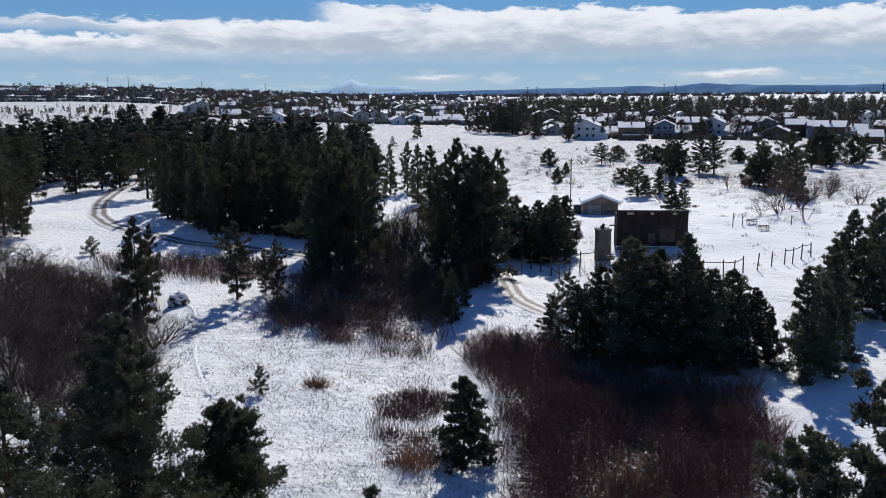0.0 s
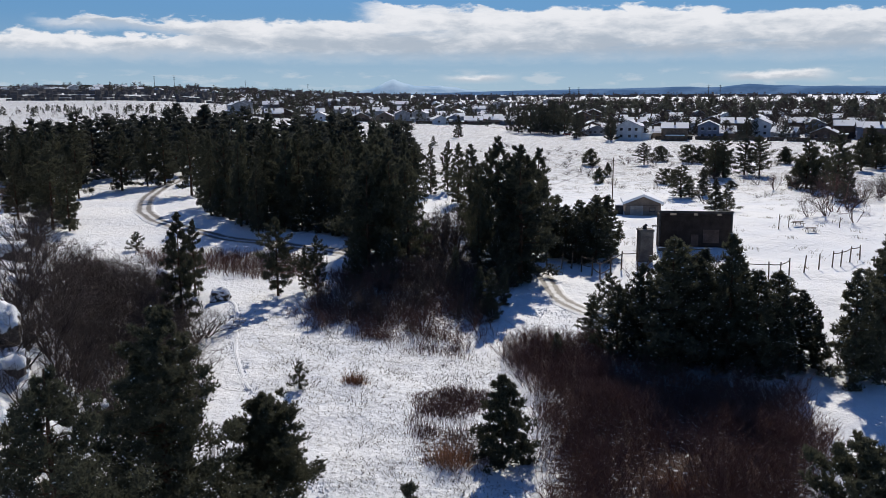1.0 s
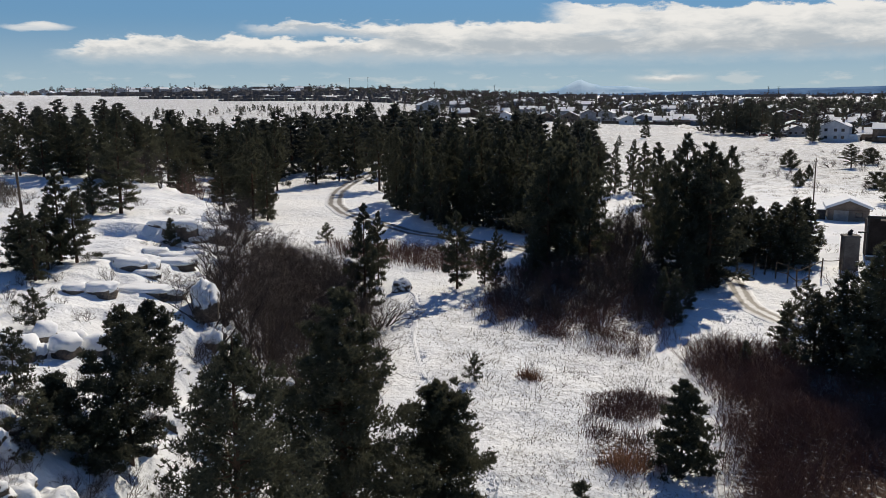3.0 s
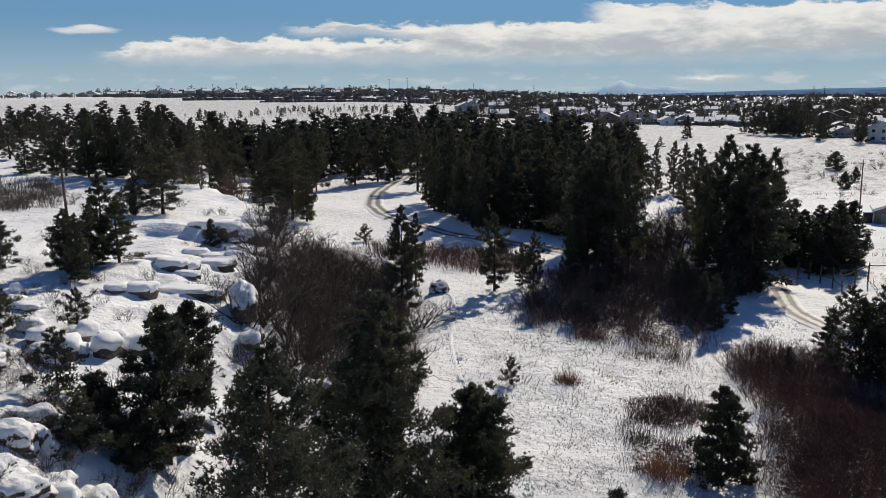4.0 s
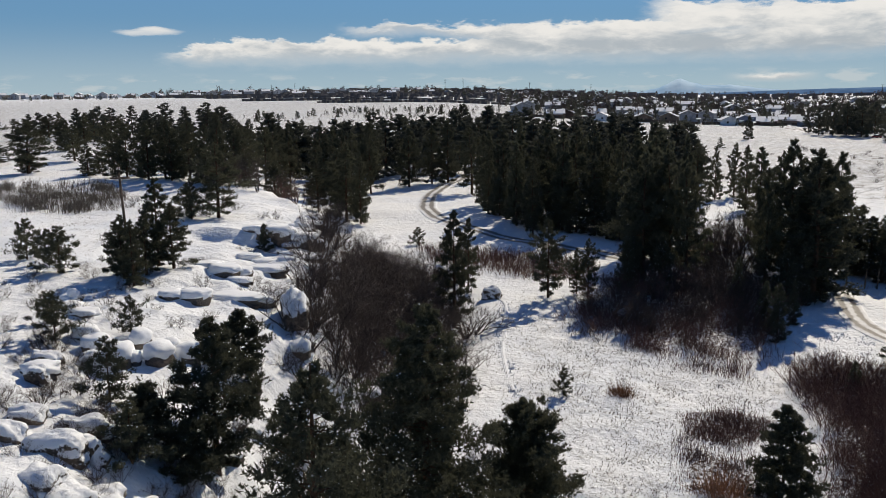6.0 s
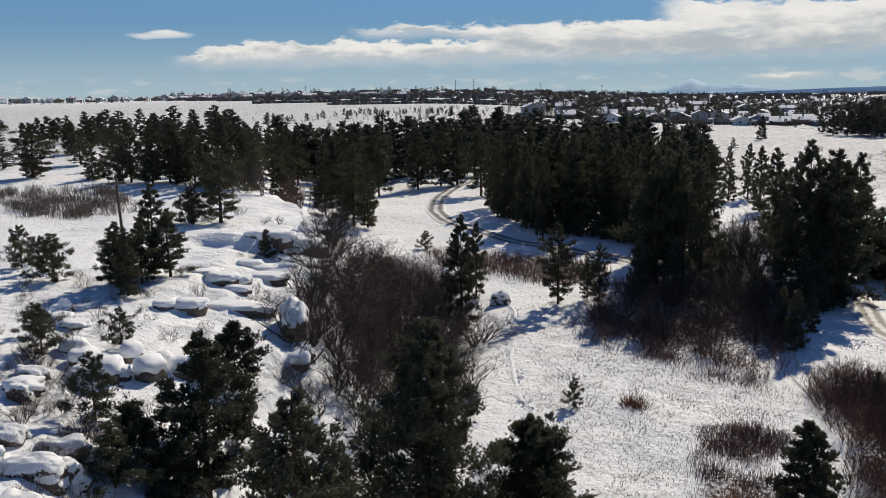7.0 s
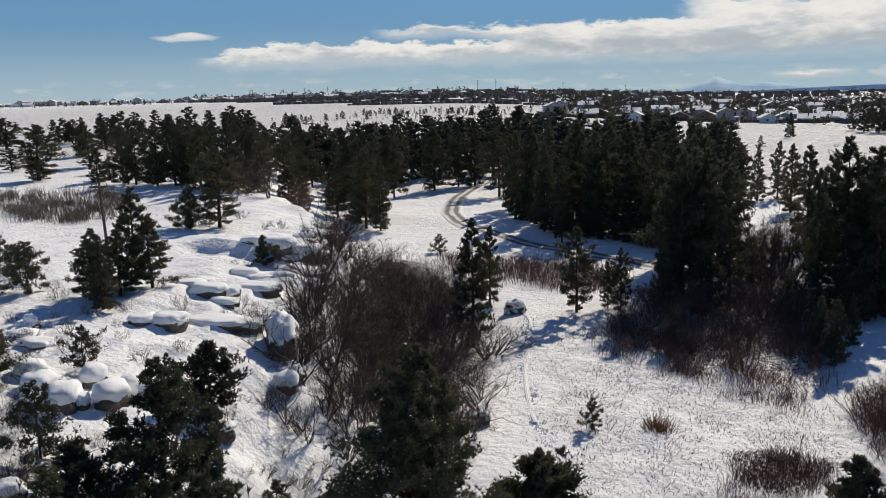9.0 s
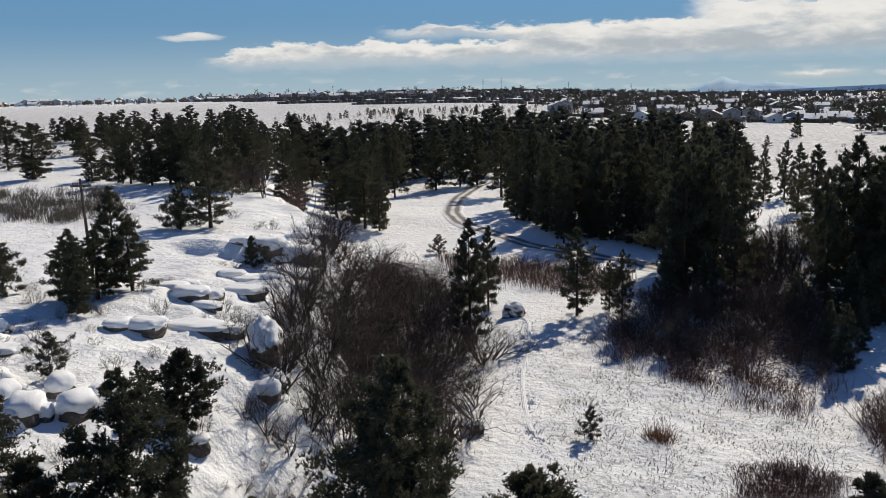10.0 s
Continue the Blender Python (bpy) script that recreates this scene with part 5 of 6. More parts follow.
crag(-32.3, 98.6, (2.6, 1.9, 1.6), 0.2, 0.12, 1, "lone dark boulder crusted with snow in the meadow", 0.36, 0.3, 1.0, 0.0)
for x, y, sx, sy, sz, turn in ((-44.8, 59.2, 3.0, 1.6, 0.35, 0.2), (-45.2, 68.4, 2.2, 1.6, 0.6, -0.2), (-36.3, 55.2, 1.6, 1.2, 0.5, 0.8), (-37.8, 35.0, 2.0, 1.4, 0.7, 0.1), (-46.9, 46.4, 1.4, 1.1, 0.5, 0.3), (-47.5, 64.0, 1.8, 1.2, 0.5, 0.0), (-40.9, 62.6, 3.6, 2.0, 0.5, 0.2),
                               (-45.7, 45.0, 1.7, 1.3, 0.35, 0.1), (-43.1, 43.7, 2.2, 1.3, 0.4, -0.1), (-40.3, 51.8, 2.3, 1.7, 0.75, 0.05), (-41.7, 50.8, 1.5, 1.4, 0.55, 0.3), (-38.2, 54.2, 3.9, 2.4, 0.5, 0.1), (-40.2, 57.3, 2.2, 1.1, 0.4, 0.1), (-42.3, 58.3, 2.7, 2.0, 0.7, 0.1), (-40.9, 59.4, 1.1, 1.5, 0.7, 0.4)):
    rock(x, y, sx, sy, sz, turn, int(x * 10) + 9000, "flat sandstone slab under a thick snow pillow", 0.16, 0.0, 0.8, 4.2)
for x, y, sx, sy, sz, turn in ((-36.8, 42.0, 1.2, 1.4, 1.0, 0.2), (-34.4, 40.8, 1.6, 1.9, 1.2, 0.1), (-33.7, 42.7, 1.1, 1.5, 1.1, -0.5), (-36.0, 39.2, 1.6, 1.9, 1.15, 0.5), (-38.3, 39.7, 1.5, 1.6, 0.9, 0.2), (-35.2, 42.9, 1.0, 0.9, 0.6, 0.0), (-35.3, 39.7, 0.8, 0.8, 0.6, 0.4), (-40.0, 40.6, 1.6, 1.3, 0.8, 0.3)):
    rock(x, y, sx, sy, sz, turn, int(x * 10) + 9050, "upright sandstone block under a rounded snow pillow", 0.3, 0.0, 0.8, 3.0, low=0.25)
rock(-46.6, 46.3, 0.8, 0.6, 0.9, 0.3, 77, "small upright stone capped with snow", 0.2)
for x, y, sx, sy, sz, turn in ((-30.3, 28.7, 3.4, 1.6, 1.0, 0.35), (-29.6, 29.9, 2.0, 1.2, 0.9, 0.1), (-28.6, 26.4, 2.2, 1.8, 0.7, 0.1), (-27.2, 26.4, 2.8, 2.2, 0.8, -0.1), (-26.9, 28.0, 2.4, 2.0, 0.7, 0.4), (-26.3, 29.6, 2.2, 1.8, 0.7, 0.2), (-31.4, 31.6, 3.0, 1.2, 0.8, 0.4), (-34.0, 30.6, 2.6, 1.4, 0.8, 0.2),
                               (-36.6, 38.2, 3.0, 1.3, 0.9, 0.5), (-37.2, 34.3, 1.4, 1.2, 1.0, 0.2), (-38.6, 36.2, 2.4, 1.2, 0.8, 0.3), (-20.6, 33.8, 1.6, 1.3, 0.8, 0.2), (-21.9, 31.5, 1.4, 1.2, 0.7, 0.5), (-19.5, 28.5, 1.8, 1.5, 0.8, 0.9), (-29.2, 41.4, 1.2, 0.9, 0.6, 0.3), (-28.7, 42.2, 1.0, 0.8, 0.5, 0.9), (-33.2, 28.6, 2.6, 1.4, 0.8, 0.1)):
    crag(x, y, (sx, sy, sz), turn, 0.12, int(-x * 10), "broken sandstone ledge with snow lying on it", 0.3, 0.6, 2.0, 0.05)
crag(-33.9, 55.6, (2.8, 3.8, 2.5), 0.55, 0.48, 301, "tall leaning sandstone crag plastered with snow", 0.34, 2.2, 2.2)
crag(-32.2, 53.6, (2.2, 1.8, 1.1), 0.3, 0.2, 308, "broken sandstone block at the foot of the crag", 0.3, 1.0)
rock(-31.6, 52.4, 1.6, 1.4, 1.0, 0.6, 303, "fallen sandstone block below the crag", 0.3)
crag(-25.0, 69.0, (1.9, 1.6, 1.1), 0.5, 0.1, 304, "snowy boulder at the gully edge")
rock(-28.6, 57.2, 1.8, 1.5, 0.8, 0.5, 305, "snowy boulder on the gully bank", 0.3)
crag(-40.0, 105.5, (2.8, 2.0, 1.8), 0.5, 0.2, 306, "pale sandstone outcrop above the gully")
crag(-43.0, 108.0, (2.2, 1.8, 2.0), 0.2, 0.2, 307, "pale sandstone outcrop above the gully")
# the ledge along the plateau's rim
ledge = random.Random(4)
for i in range(26):
    y = 68 + i * 1.12 + ledge.uniform(-0.4, 0.4)
    x = float(rim(y)) - 4.2 + ledge.uniform(-1.4, 1.6)
    rock(x, y, ledge.uniform(1.2, 2.6), ledge.uniform(1.0, 1.9), ledge.uniform(0.2, 0.65), ledge.uniform(-0.3, 0.9), 400 + i, "sandstone ledge block with snow on top", ledge.uniform(0.2, 0.4), 0.0, 1.6, group="rim ledge")
for x, y, sx, sy, sz, turn in ((-50.4, 77.0, 2.2, 1.8, 0.9, 0.1), (-48.2, 76.6, 2.6, 2.0, 1.2, -0.2), (-46.0, 77.2, 2.4, 2.0, 1.1, 0.2), (-44.2, 76.0, 2.0, 1.6, 0.8, 0.4), (-52.6, 77.4, 1.6, 1.4, 0.5, 0.3), (-47.4, 75.0, 1.4, 1.2, 0.4, 0.6), (-44.6, 73.2, 2.6, 1.2, 0.35, 0.1), (-47.6, 69.6, 2.2, 1.5, 0.45, 0.2)):
    rock(x, y, sx, sy, sz, turn, int(x * 10) + 9600, "dark overhanging sandstone ledge with snow on top", 0.25, 0.0, 0.8, 4.2, group="shelf ledge")
for i in range(3):
    y = 30 + i * 8.0 + ledge.uniform(-0.8, 0.8)
    x = float(rim(y)) - 1.0 + ledge.uniform(-2.5, 3.0)
    rock(x, y, ledge.uniform(0.8, 2.0), ledge.uniform(0.7, 1.6), ledge.uniform(0.15, 0.4), ledge.uniform(-0.5, 0.9), 500 + i, "half-buried sandstone block on the slope", 0.22, 0.0, 0.8, group="slope rocks")


def trodden(line, seed, label, wide=0.5, per=7):
    """Clods of kicked-up snow along a footpath."""
    rng = np.random.default_rng(seed)
    line = np.array(line, float)
    run = np.r_[0, np.cumsum(np.hypot(*np.diff(line, axis=0).T))]
    n = int(run[-1] * per)
    at = rng.uniform(0, run[-1], n)
    x = np.interp(at, run, line[:, 0]) + rng.normal(0, wide * 0.5, n) + 0.5 * np.sin(at * 0.35)
    y = np.interp(at, run, line[:, 1]) + rng.normal(0, wide * 0.5, n)
    s = Soup()
    for a, b in zip(x, y):
        r, z = rng.uniform(0.05, 0.13), float(land(a, b))
        k = rng.uniform(0.6, 1.4, 6)
        v = [(a + r * math.cos(i * 1.047) * k[i], b + r * math.sin(i * 1.047) * k[i], z - 0.06) for i in range(6)] + [(a, b, z + r * 0.75)]
        s.add(v, [[i, (i + 1) % 6, 6] for i in range(6)])
    tagged(s.part("trodden_snow", SNOW), label, "snow", kind="stuff")


trodden([(-31, 98), (-29.5, 94), (-27.8, 89), (-26.2, 84), (-25, 79.5), (-23, 75), (-21, 71.5), (-19, 68.5), (-15, 62), (-10, 52), (-7, 42)], 1, "line of trodden snow across the meadow", 0.6, 16)
trodden([(7.6, 100), (6.4, 95), (5.8, 90), (4, 86)], 2, "footprints in the snow beside the track", 1.4, 26)
trodden([(9.8, 101), (8.2, 97.5), (9.5, 92), (8.5, 88)], 3, "footprints in the snow beside the track", 1.2, 20)
trodden([(-29.5, 97), (-31, 90), (-30, 84), (-28, 76)], 4, "faint line of trodden snow by the gully", 0.8, 8)


# ---- the service yard ----
def on_ground(name, x, y, label, category, group="", turn=0.0):
    thing = new(name)
    thing.matrix_basis = lay(thing, x, y, 0, turn)
    return tagged(thing, label, category, group)


def yard_wall():
    t = on_ground("wall_block", 32.7, 131.0, "tall dark brown clad wall with notched top", "building", turn=radians(-4))
    s = Soup(); block(s, -5.5, 0, -0.6, 5.5, 3.2, 5.2, 0.05); s.part("wall", BRICK, t)
    for x0, x1 in ((-5.5, -3.9), (-2.9, -0.3), (0.3, 3.2), (3.9, 5.5)):
        s = Soup(); block(s, x0, -0.05, 5.2, x1, 0.55, 5.85, 0.04); s.part("parapet", BRICK, t)
    s = Soup(); block(s, -5.6, -0.08, 5.55, 5.6, 0.12, 5.9, 0.02); s.part("coping_rail", IRON, t)
    for x0, x1 in ((-5.56, -5.3), (5.3, 5.56)):
        s = Soup(); block(s, x0, -0.1, -0.4, x1, 0.3, 5.95, 0.04); s.part("corner_post", IRON, t)
    s = Soup(); block(s, 1.2, -0.06, 0.9, 3.6, 0.02, 3.0, 0.02); s.part("panel", BROWNWALL, t, "slightly paler recessed board")
    s = Soup(); block(s, -0.6, -0.05, 0.0, 0.5, 0.02, 2.2, 0.02); s.part("door", BROWNWALL, t)
    for x in np.linspace(-5.1, 5.1, 18):
        s = Soup(); block(s, x - 0.03, -0.035, 0, x + 0.03, 0.0, 5.2); s.part("batten", BRICK, t)
    s = Soup(); block(s, -5.6, -1.2, -0.6, 2.6, -0.02, 0.2, 0.05); s.part("plinth", CAST, t)
    s = Soup(); block(s, -5.6, -1.22, 0.2, 2.6, -0.5, 0.3, 0.04); s.part("snow_ledge", SNOW, t, "snow lying on the plinth")
    s = Soup(); block(s, -6.6, 0.5, 3.3, -5.5, 0.75, 3.5, 0.02); s.part("bracket", IRON, t)


def pillar():
    t = on_ground("pillar", 23.4, 122.3, "square grey-brown masonry pillar beside the fence", "pillar", turn=0.1)
    s = Soup(); block(s, -1.0, -0.9, -0.5, 1.0, 0.9, 4.6, 0.08); s.part("shaft", CAST, t)
    s = Soup(); block(s, -1.08, -0.98, 4.6, 1.08, 0.98, 4.85, 0.05); s.part("cap", CAST, t)
    for k in range(6):
        s = Soup(); block(s, -1.02, -0.92, 0.7 * k + 0.2, 1.02, 0.92, 0.7 * k + 0.24); s.part("mortar_band", CAST, t)
    s = Soup(); tube(s, [(-0.15, 0, 4.85), (-0.1, 0, 5.2), (0.1, 0, 5.45), (0.3, 0, 5.4)], (0.3, 0.34, 0.22, 0.05), 8); s.part("finial", IRON, t, "dark rounded fitting on top")


def gable_roof(s, w, d, z, rise, over, thick):
    """Two slabs that meet along y."""
    for sx in (-1, 1):
        e, r = sx * (w / 2 + over), z + rise
        drop = rise * over / (w / 2)
        y0, y1 = -d / 2 - over, d / 2 + over
        v = [(e, y0, z - drop), (0, y0, r), (0, y1, r), (e, y1, z - drop)]
        v += [(a, b, c + thick) for a, b, c in v]
        f = [[0, 1, 2, 3], [7, 6, 5, 4], [4, 5, 1, 0], [6, 7, 3, 2], [7, 4, 0, 3], [5, 6, 2, 1]]
        s.add(v, f if sx > 0 else [k[::-1] for k in f])


def gabled_body(s, w, d, z, rise):
    v = [(-w / 2, -d / 2, -1), (w / 2, -d / 2, -1), (w / 2, d / 2, -1), (-w / 2, d / 2, -1), (-w / 2, -d / 2, z), (w / 2, -d / 2, z), (w / 2, d / 2, z), (-w / 2, d / 2, z), (0, -d / 2, z + rise), (0, d / 2, z + rise)]
    s.add(v[:8], [[3, 2, 1, 0]])
    s.add(v, [[1, 2, 6, 5], [3, 0, 4, 7]])
    s.add(v, [[0, 1, 5, 8, 4][:5][0:3], [0, 5, 4], [4, 5, 8], [2, 3, 7], [2, 7, 6], [6, 7, 9]])


def garage():
    t = on_ground("garage", 30.2, 164.0, "small tan garage with snow-covered gable roof", "garage", turn=radians(-5))
    s = Soup(); gabled_body(s, 6.6, 6.5, 2.3, 1.3); s.part("wall", TAN, t)
    s = Soup(); gable_roof(s, 6.6, 6.5, 2.32, 1.3, 0.45, 0.10); s.part("roof", SHINGLE, t)
    s = Soup(); gable_roof(s, 6.5, 6.9, 2.45, 1.3, 0.55, 0.5); s.part("roof_snow", SNOW, t, "even layer of snow on the roof")
    s = Soup(); block(s, -2.4, -3.31, 0.0, 0.0, -3.2, 2.05, 0.02); door = s.part("door", PALEDOOR, t, "pale panelled garage door")
    for k in range(4):
        s = Soup(); block(s, -2.35, -3.335, 0.06 + k * 0.5, -0.05, -3.3, 0.48 + k * 0.5, 0.012); s.part("panel", PALEDOOR, door)
    s = Soup(); block(s, 1.2, -3.30, 0.8, 2.2, -3.2, 1.6, 0.02); w = s.part("window", GLASS, t)
    for x0, x1, z0, z1 in ((1.1, 2.3, 0.72, 0.8), (1.1, 2.3, 1.6, 1.68), (1.1, 1.2, 0.8, 1.6), (2.2, 2.3, 0.8, 1.6)):
        s = Soup(); block(s, x0, -3.33, z0, x1, -3.2, z1); s.part("frame", BROWNWALL, w)
    s = Soup(); block(s, -3.7, -3.75, 2.02, 3.7, -3.68, 2.12); s.part("fascia", BROWNWALL, t)


def street_lamp(x, y, h):
    t = on_ground("utility_pole", x, y, "tall thin dark wooden utility pole", "pole")
    s = Soup(); tube(s, [(0, 0, -0.6), (0, 0, h)], (0.14, 0.09), 8); s.part("shaft", WOOD, t)
    s = Soup(); block(s, -0.35, -0.05, h - 0.6, 0.35, 0.05, h - 0.48); s.part("arm", WOOD, t)
    for k in (-0.3, 0.3):
        s = Soup(); tube(s, [(k, 0, h - 0.48), (k, 0, h - 0.3)], (0.05, 0.03), 6); s.part("insulator", CAST, t)


def utility_box():
    t = on_ground("utility_box", 25.6, 162.0, "dark green metal utility cabinet by the pole", "cabinet")
    s = Soup(); block(s, -0.7, -0.6, -0.2, 0.7, 0.6, 1.7, 0.06); s.part("body", IRON, t)
    s = Soup(); block(s, -0.62, -0.63, 0.1, -0.03, -0.58, 1.55, 0.02); s.part("door", IRON, t)
    s = Soup(); block(s, 0.03, -0.63, 0.1, 0.62, -0.58, 1.55, 0.02); s.part("door", IRON, t)
    s = Soup(); block(s, -0.72, -0.62, 1.7, 0.72, 0.62, 1.85, 0.05); s.part("snow_cap", SNOW, t)


def fence(posts, rails, h, label, braces=()):
    """Weathered posts, with rails only where they still hang."""
    x0, y0 = posts[0]
    t = new("fence")
    t.matrix_basis = Matrix.Translation((x0, y0, 0))
    tagged(t, label, "fence")
    rng = random.Random(len(posts))
    tops = []
    for x, y in posts:
        z = float(land(x, y))
        lx, ly = rng.uniform(-0.1, 0.1), rng.uniform(-0.08, 0.08)
        hh = h * rng.uniform(0.92, 1.08)
        s = Soup(); tube(s, [(x - x0, y - y0, z - 0.5), (x - x0 + lx, y - y0 + ly, z + hh * 0.5), (x - x0 + 1.7 * lx, y - y0 + 1.7 * ly, z + hh)], (0.1, 0.09, 0.08), 7); s.part("post", WOOD, t)
        tops.append((x - x0 + 1.4 * lx, y - y0 + 1.4 * ly, z + hh * 0.86))
    for a, b, drop in rails:
        p, q = np.array(tops[a]), np.array(tops[b])
        s = Soup(); tube(s, [p - (0, 0, drop), (p + q) / 2 - (0, 0, drop + 0.06), q - (0, 0, drop)], (0.065, 0.06, 0.06), 6); s.part("rail", WOOD, t)
    for a, b in braces:
        a, b = np.array(a, float), np.array(b, float)
        s = Soup(); tube(s, [a - (x0, y0, 0), (a + b) / 2 - (x0, y0, 0), b - (x0, y0, 0)], (0.07, 0.065, 0.06), 6); s.part("fallen_rail", WOOD, t)


def bench(x, y, turn):
    t = on_ground("picnic_table", x, y, "dark picnic table standing in deep snow", "table", "picnic tables", turn)
    for k in range(4):
        s = Soup(); block(s, -0.95, -0.38 + k * 0.19, 0.70, 0.95, -0.21 + k * 0.19, 0.75, 0.01); s.part("top_plank", WOOD, t)
    for side in (-0.75, 0.6):
        s = Soup(); block(s, -0.95, side, 0.42, 0.95, side + 0.2, 0.47, 0.01); s.part("seat", WOOD, t)
    for x1 in (-0.7, 0.7):
        for sy in (-1, 1):
            s = Soup(); tube(s, [(x1, sy * 0.6, -0.15), (x1, sy * 0.2, 0.7)], (0.05, 0.05), 4); s.part("leg", WOOD, t)


def sign_post(x, y, h, label):
    t = on_ground("post", x, y, label, "post")
    s = Soup(); tube(s, [(0, 0, -0.4), (0.05, 0, h)], (0.08, 0.07), 6); s.part("shaft", WOOD, t)
    s = Soup(); tube(s, [(0.03, 0, h * 0.6), (0.5, 0.1, h * 0.95)], (0.05, 0.04), 5); s.part("arm", WOOD, t)


yard_wall()
pillar()
garage()
street_lamp(24.8, 166.0, 10.5)
utility_box()
fence([(34.8, 110.7), (37.4, 109.9), (39.1, 110.9), (41.1, 113.1), (43.6, 114.7), (46.5, 117.1), (49.2, 119.3), (50.6, 119.9), (52.7, 122.0), (55.0, 124.0)],
      [(0, 1, 0), (1, 2, 0), (2, 3, 0), (6, 7, 0), (7, 8, 0), (8, 9, 0)], 2.3, "broken post and rail fence of weathered timber",
      [((36.0, 106.5, 0.95), (40.6, 109.5, 0.95)), ((38.6, 105.6, 0.9), (37.6, 109.6, 1.0))])
fence([(8.9, 118.4), (10.9, 117.1), (12.3, 117.2), (13.5, 115.5), (14.7, 113.3), (15.5, 110.6), (17.2, 113.0), (19.0, 115.6), (21.4, 116.0)],
      [(3, 4, 0), (4, 5, 0), (5, 6, 0), (6, 7, 0), (7, 8, 0), (3, 4, 1.1), (4, 5, 1.2), (5, 6, 1.3)], 2.6, "weathered post and rail fence beside the track")
bench(54.6, 148.4, 0.2)
bench(55.2, 144.0, 0.1)
sign_post(52.6, 147.4, 2.0, "weathered timber post with a leaning arm")
sign_post(50.6, 146.4, 2.6, "tall weathered timber post standing in snow")
sign_post(61.5, 148.0, 1.8, "short timber post standing in snow")
sign_post(38.6, 148.0, 1.6, "short tap post standing in snow")


# ---- the power line ----
def power_pole(x, y, top, lean):
    z = float(land(x, y))
    h = top - z
    t = new("power_pole")
    t.matrix_basis = Matrix.Translation((x, y, z)) @ Matrix.Rotation(lean, 4, "Y")
    tagged(t, "leaning wooden power pole with a single crossarm", "pole")
    s = Soup(); tube(s, [(0, 0, -0.8), (0, 0, h * 0.5), (0, 0, h)], (0.15, 0.13, 0.1), 8); s.part("shaft", WOOD, t)
    s = Soup(); block(s, -1.1, -0.09, h - 0.66, 1.1, 0.09, h - 0.48, 0.01); s.part("crossarm", WOOD, t)
    for k in (-0.85, -0.3, 0.85):
        s = Soup(); tube(s, [(k, 0, h - 0.48), (k, 0, h - 0.38), (k, 0, h - 0.3)], (0.03, 0.05, 0.025), 6); s.part("insulator", CAST, t)
    for k in (-0.6, 0.6):
        s = Soup(); tube(s, [(k, -0.08, h - 0.55), (0, -0.1, h - 1.1)], (0.02, 0.02), 4); s.part("brace", IRON, t)


power_pole(-55.6, 62.0, 18.8, -0.05)


def cable(a, b, sag):
    a, b = np.array(a, float), np.array(b, float)
    k = np.linspace(0, 1, 40)
    p = a + (b - a) * k[:, None]
    p[:, 2] -= 4 * sag * k * (1 - k)
    s = Soup()
    tube(s, p, np.full(40, 0.012), 4)
    tagged(s.part("power_cable", IRON), "thin dark overhead cable across the grove", "cable", "overhead cables")


for k in (-0.4, 0.4):
    cable((-22, 104.5 + k, 9.0), (24.8, 166 + k, 12.2), 2.5)


# ---- houses ----
def house(seed, wall, w, d, storeys, far=False):
    rng = random.Random(seed)
    t = new("house")
    tagged(t, "", "house")
    z, rise = 2.9 * storeys, w * 0.22
    s = Soup(); gabled_body(s, w, d, z, rise); s.part("wall", wall, t)
    s = Soup(); gable_roof(s, w, d, z + 0.02, rise, 0.5, 0.12); roof = s.part("roof", SHINGLE, t)
    s = Soup(); gable_roof(s, w - 0.1, d - 0.1, z + 0.16, rise, 0.42, 0.2); s.part("roof_snow", SNOW, roof, "snow lying on the roof")
    s = Soup(); block(s, w * 0.18, -0.4, z + rise * 0.3, w * 0.18 + 0.8, 0.4, z + rise + 0.7); s.part("chimney", BROWNWALL, t)
    for side in (-1, 1):
        for level in range(storeys):
            for x in ((-w * 0.12,) if far else (-w * 0.28, w * 0.05, w * 0.3)):
                y = side * d / 2
                s = Soup(); block(s, x - 0.6, min(y, y + side * 0.05), 1.0 + 2.9 * level, x + 0.6, max(y, y + side * 0.05), 2.2 + 2.9 * level)
                win = s.part("window", GLASS, t)
                if not far:
                    s = Soup(); block(s, x - 0.72, min(y, y + side * 0.09), 0.86 + 2.9 * level, x + 0.72, max(y, y + side * 0.09), 1.0 + 2.9 * level); s.part("sill", WHITEWALL, win)
    s = Soup(); block(s, w / 2 - 0.1, -d * 0.3, -1, w / 2 + 3.2, d * 0.35, 2.4); wing = s.part("garage_wing", wall, t)
    s = Soup(); block(s, w / 2 - 0.05, -d * 0.34, 2.4, w / 2 + 3.5, d * 0.39, 2.75, 0.12); s.part("roof_snow", SNOW, wing, "snow lying on the flat roof")
    return t


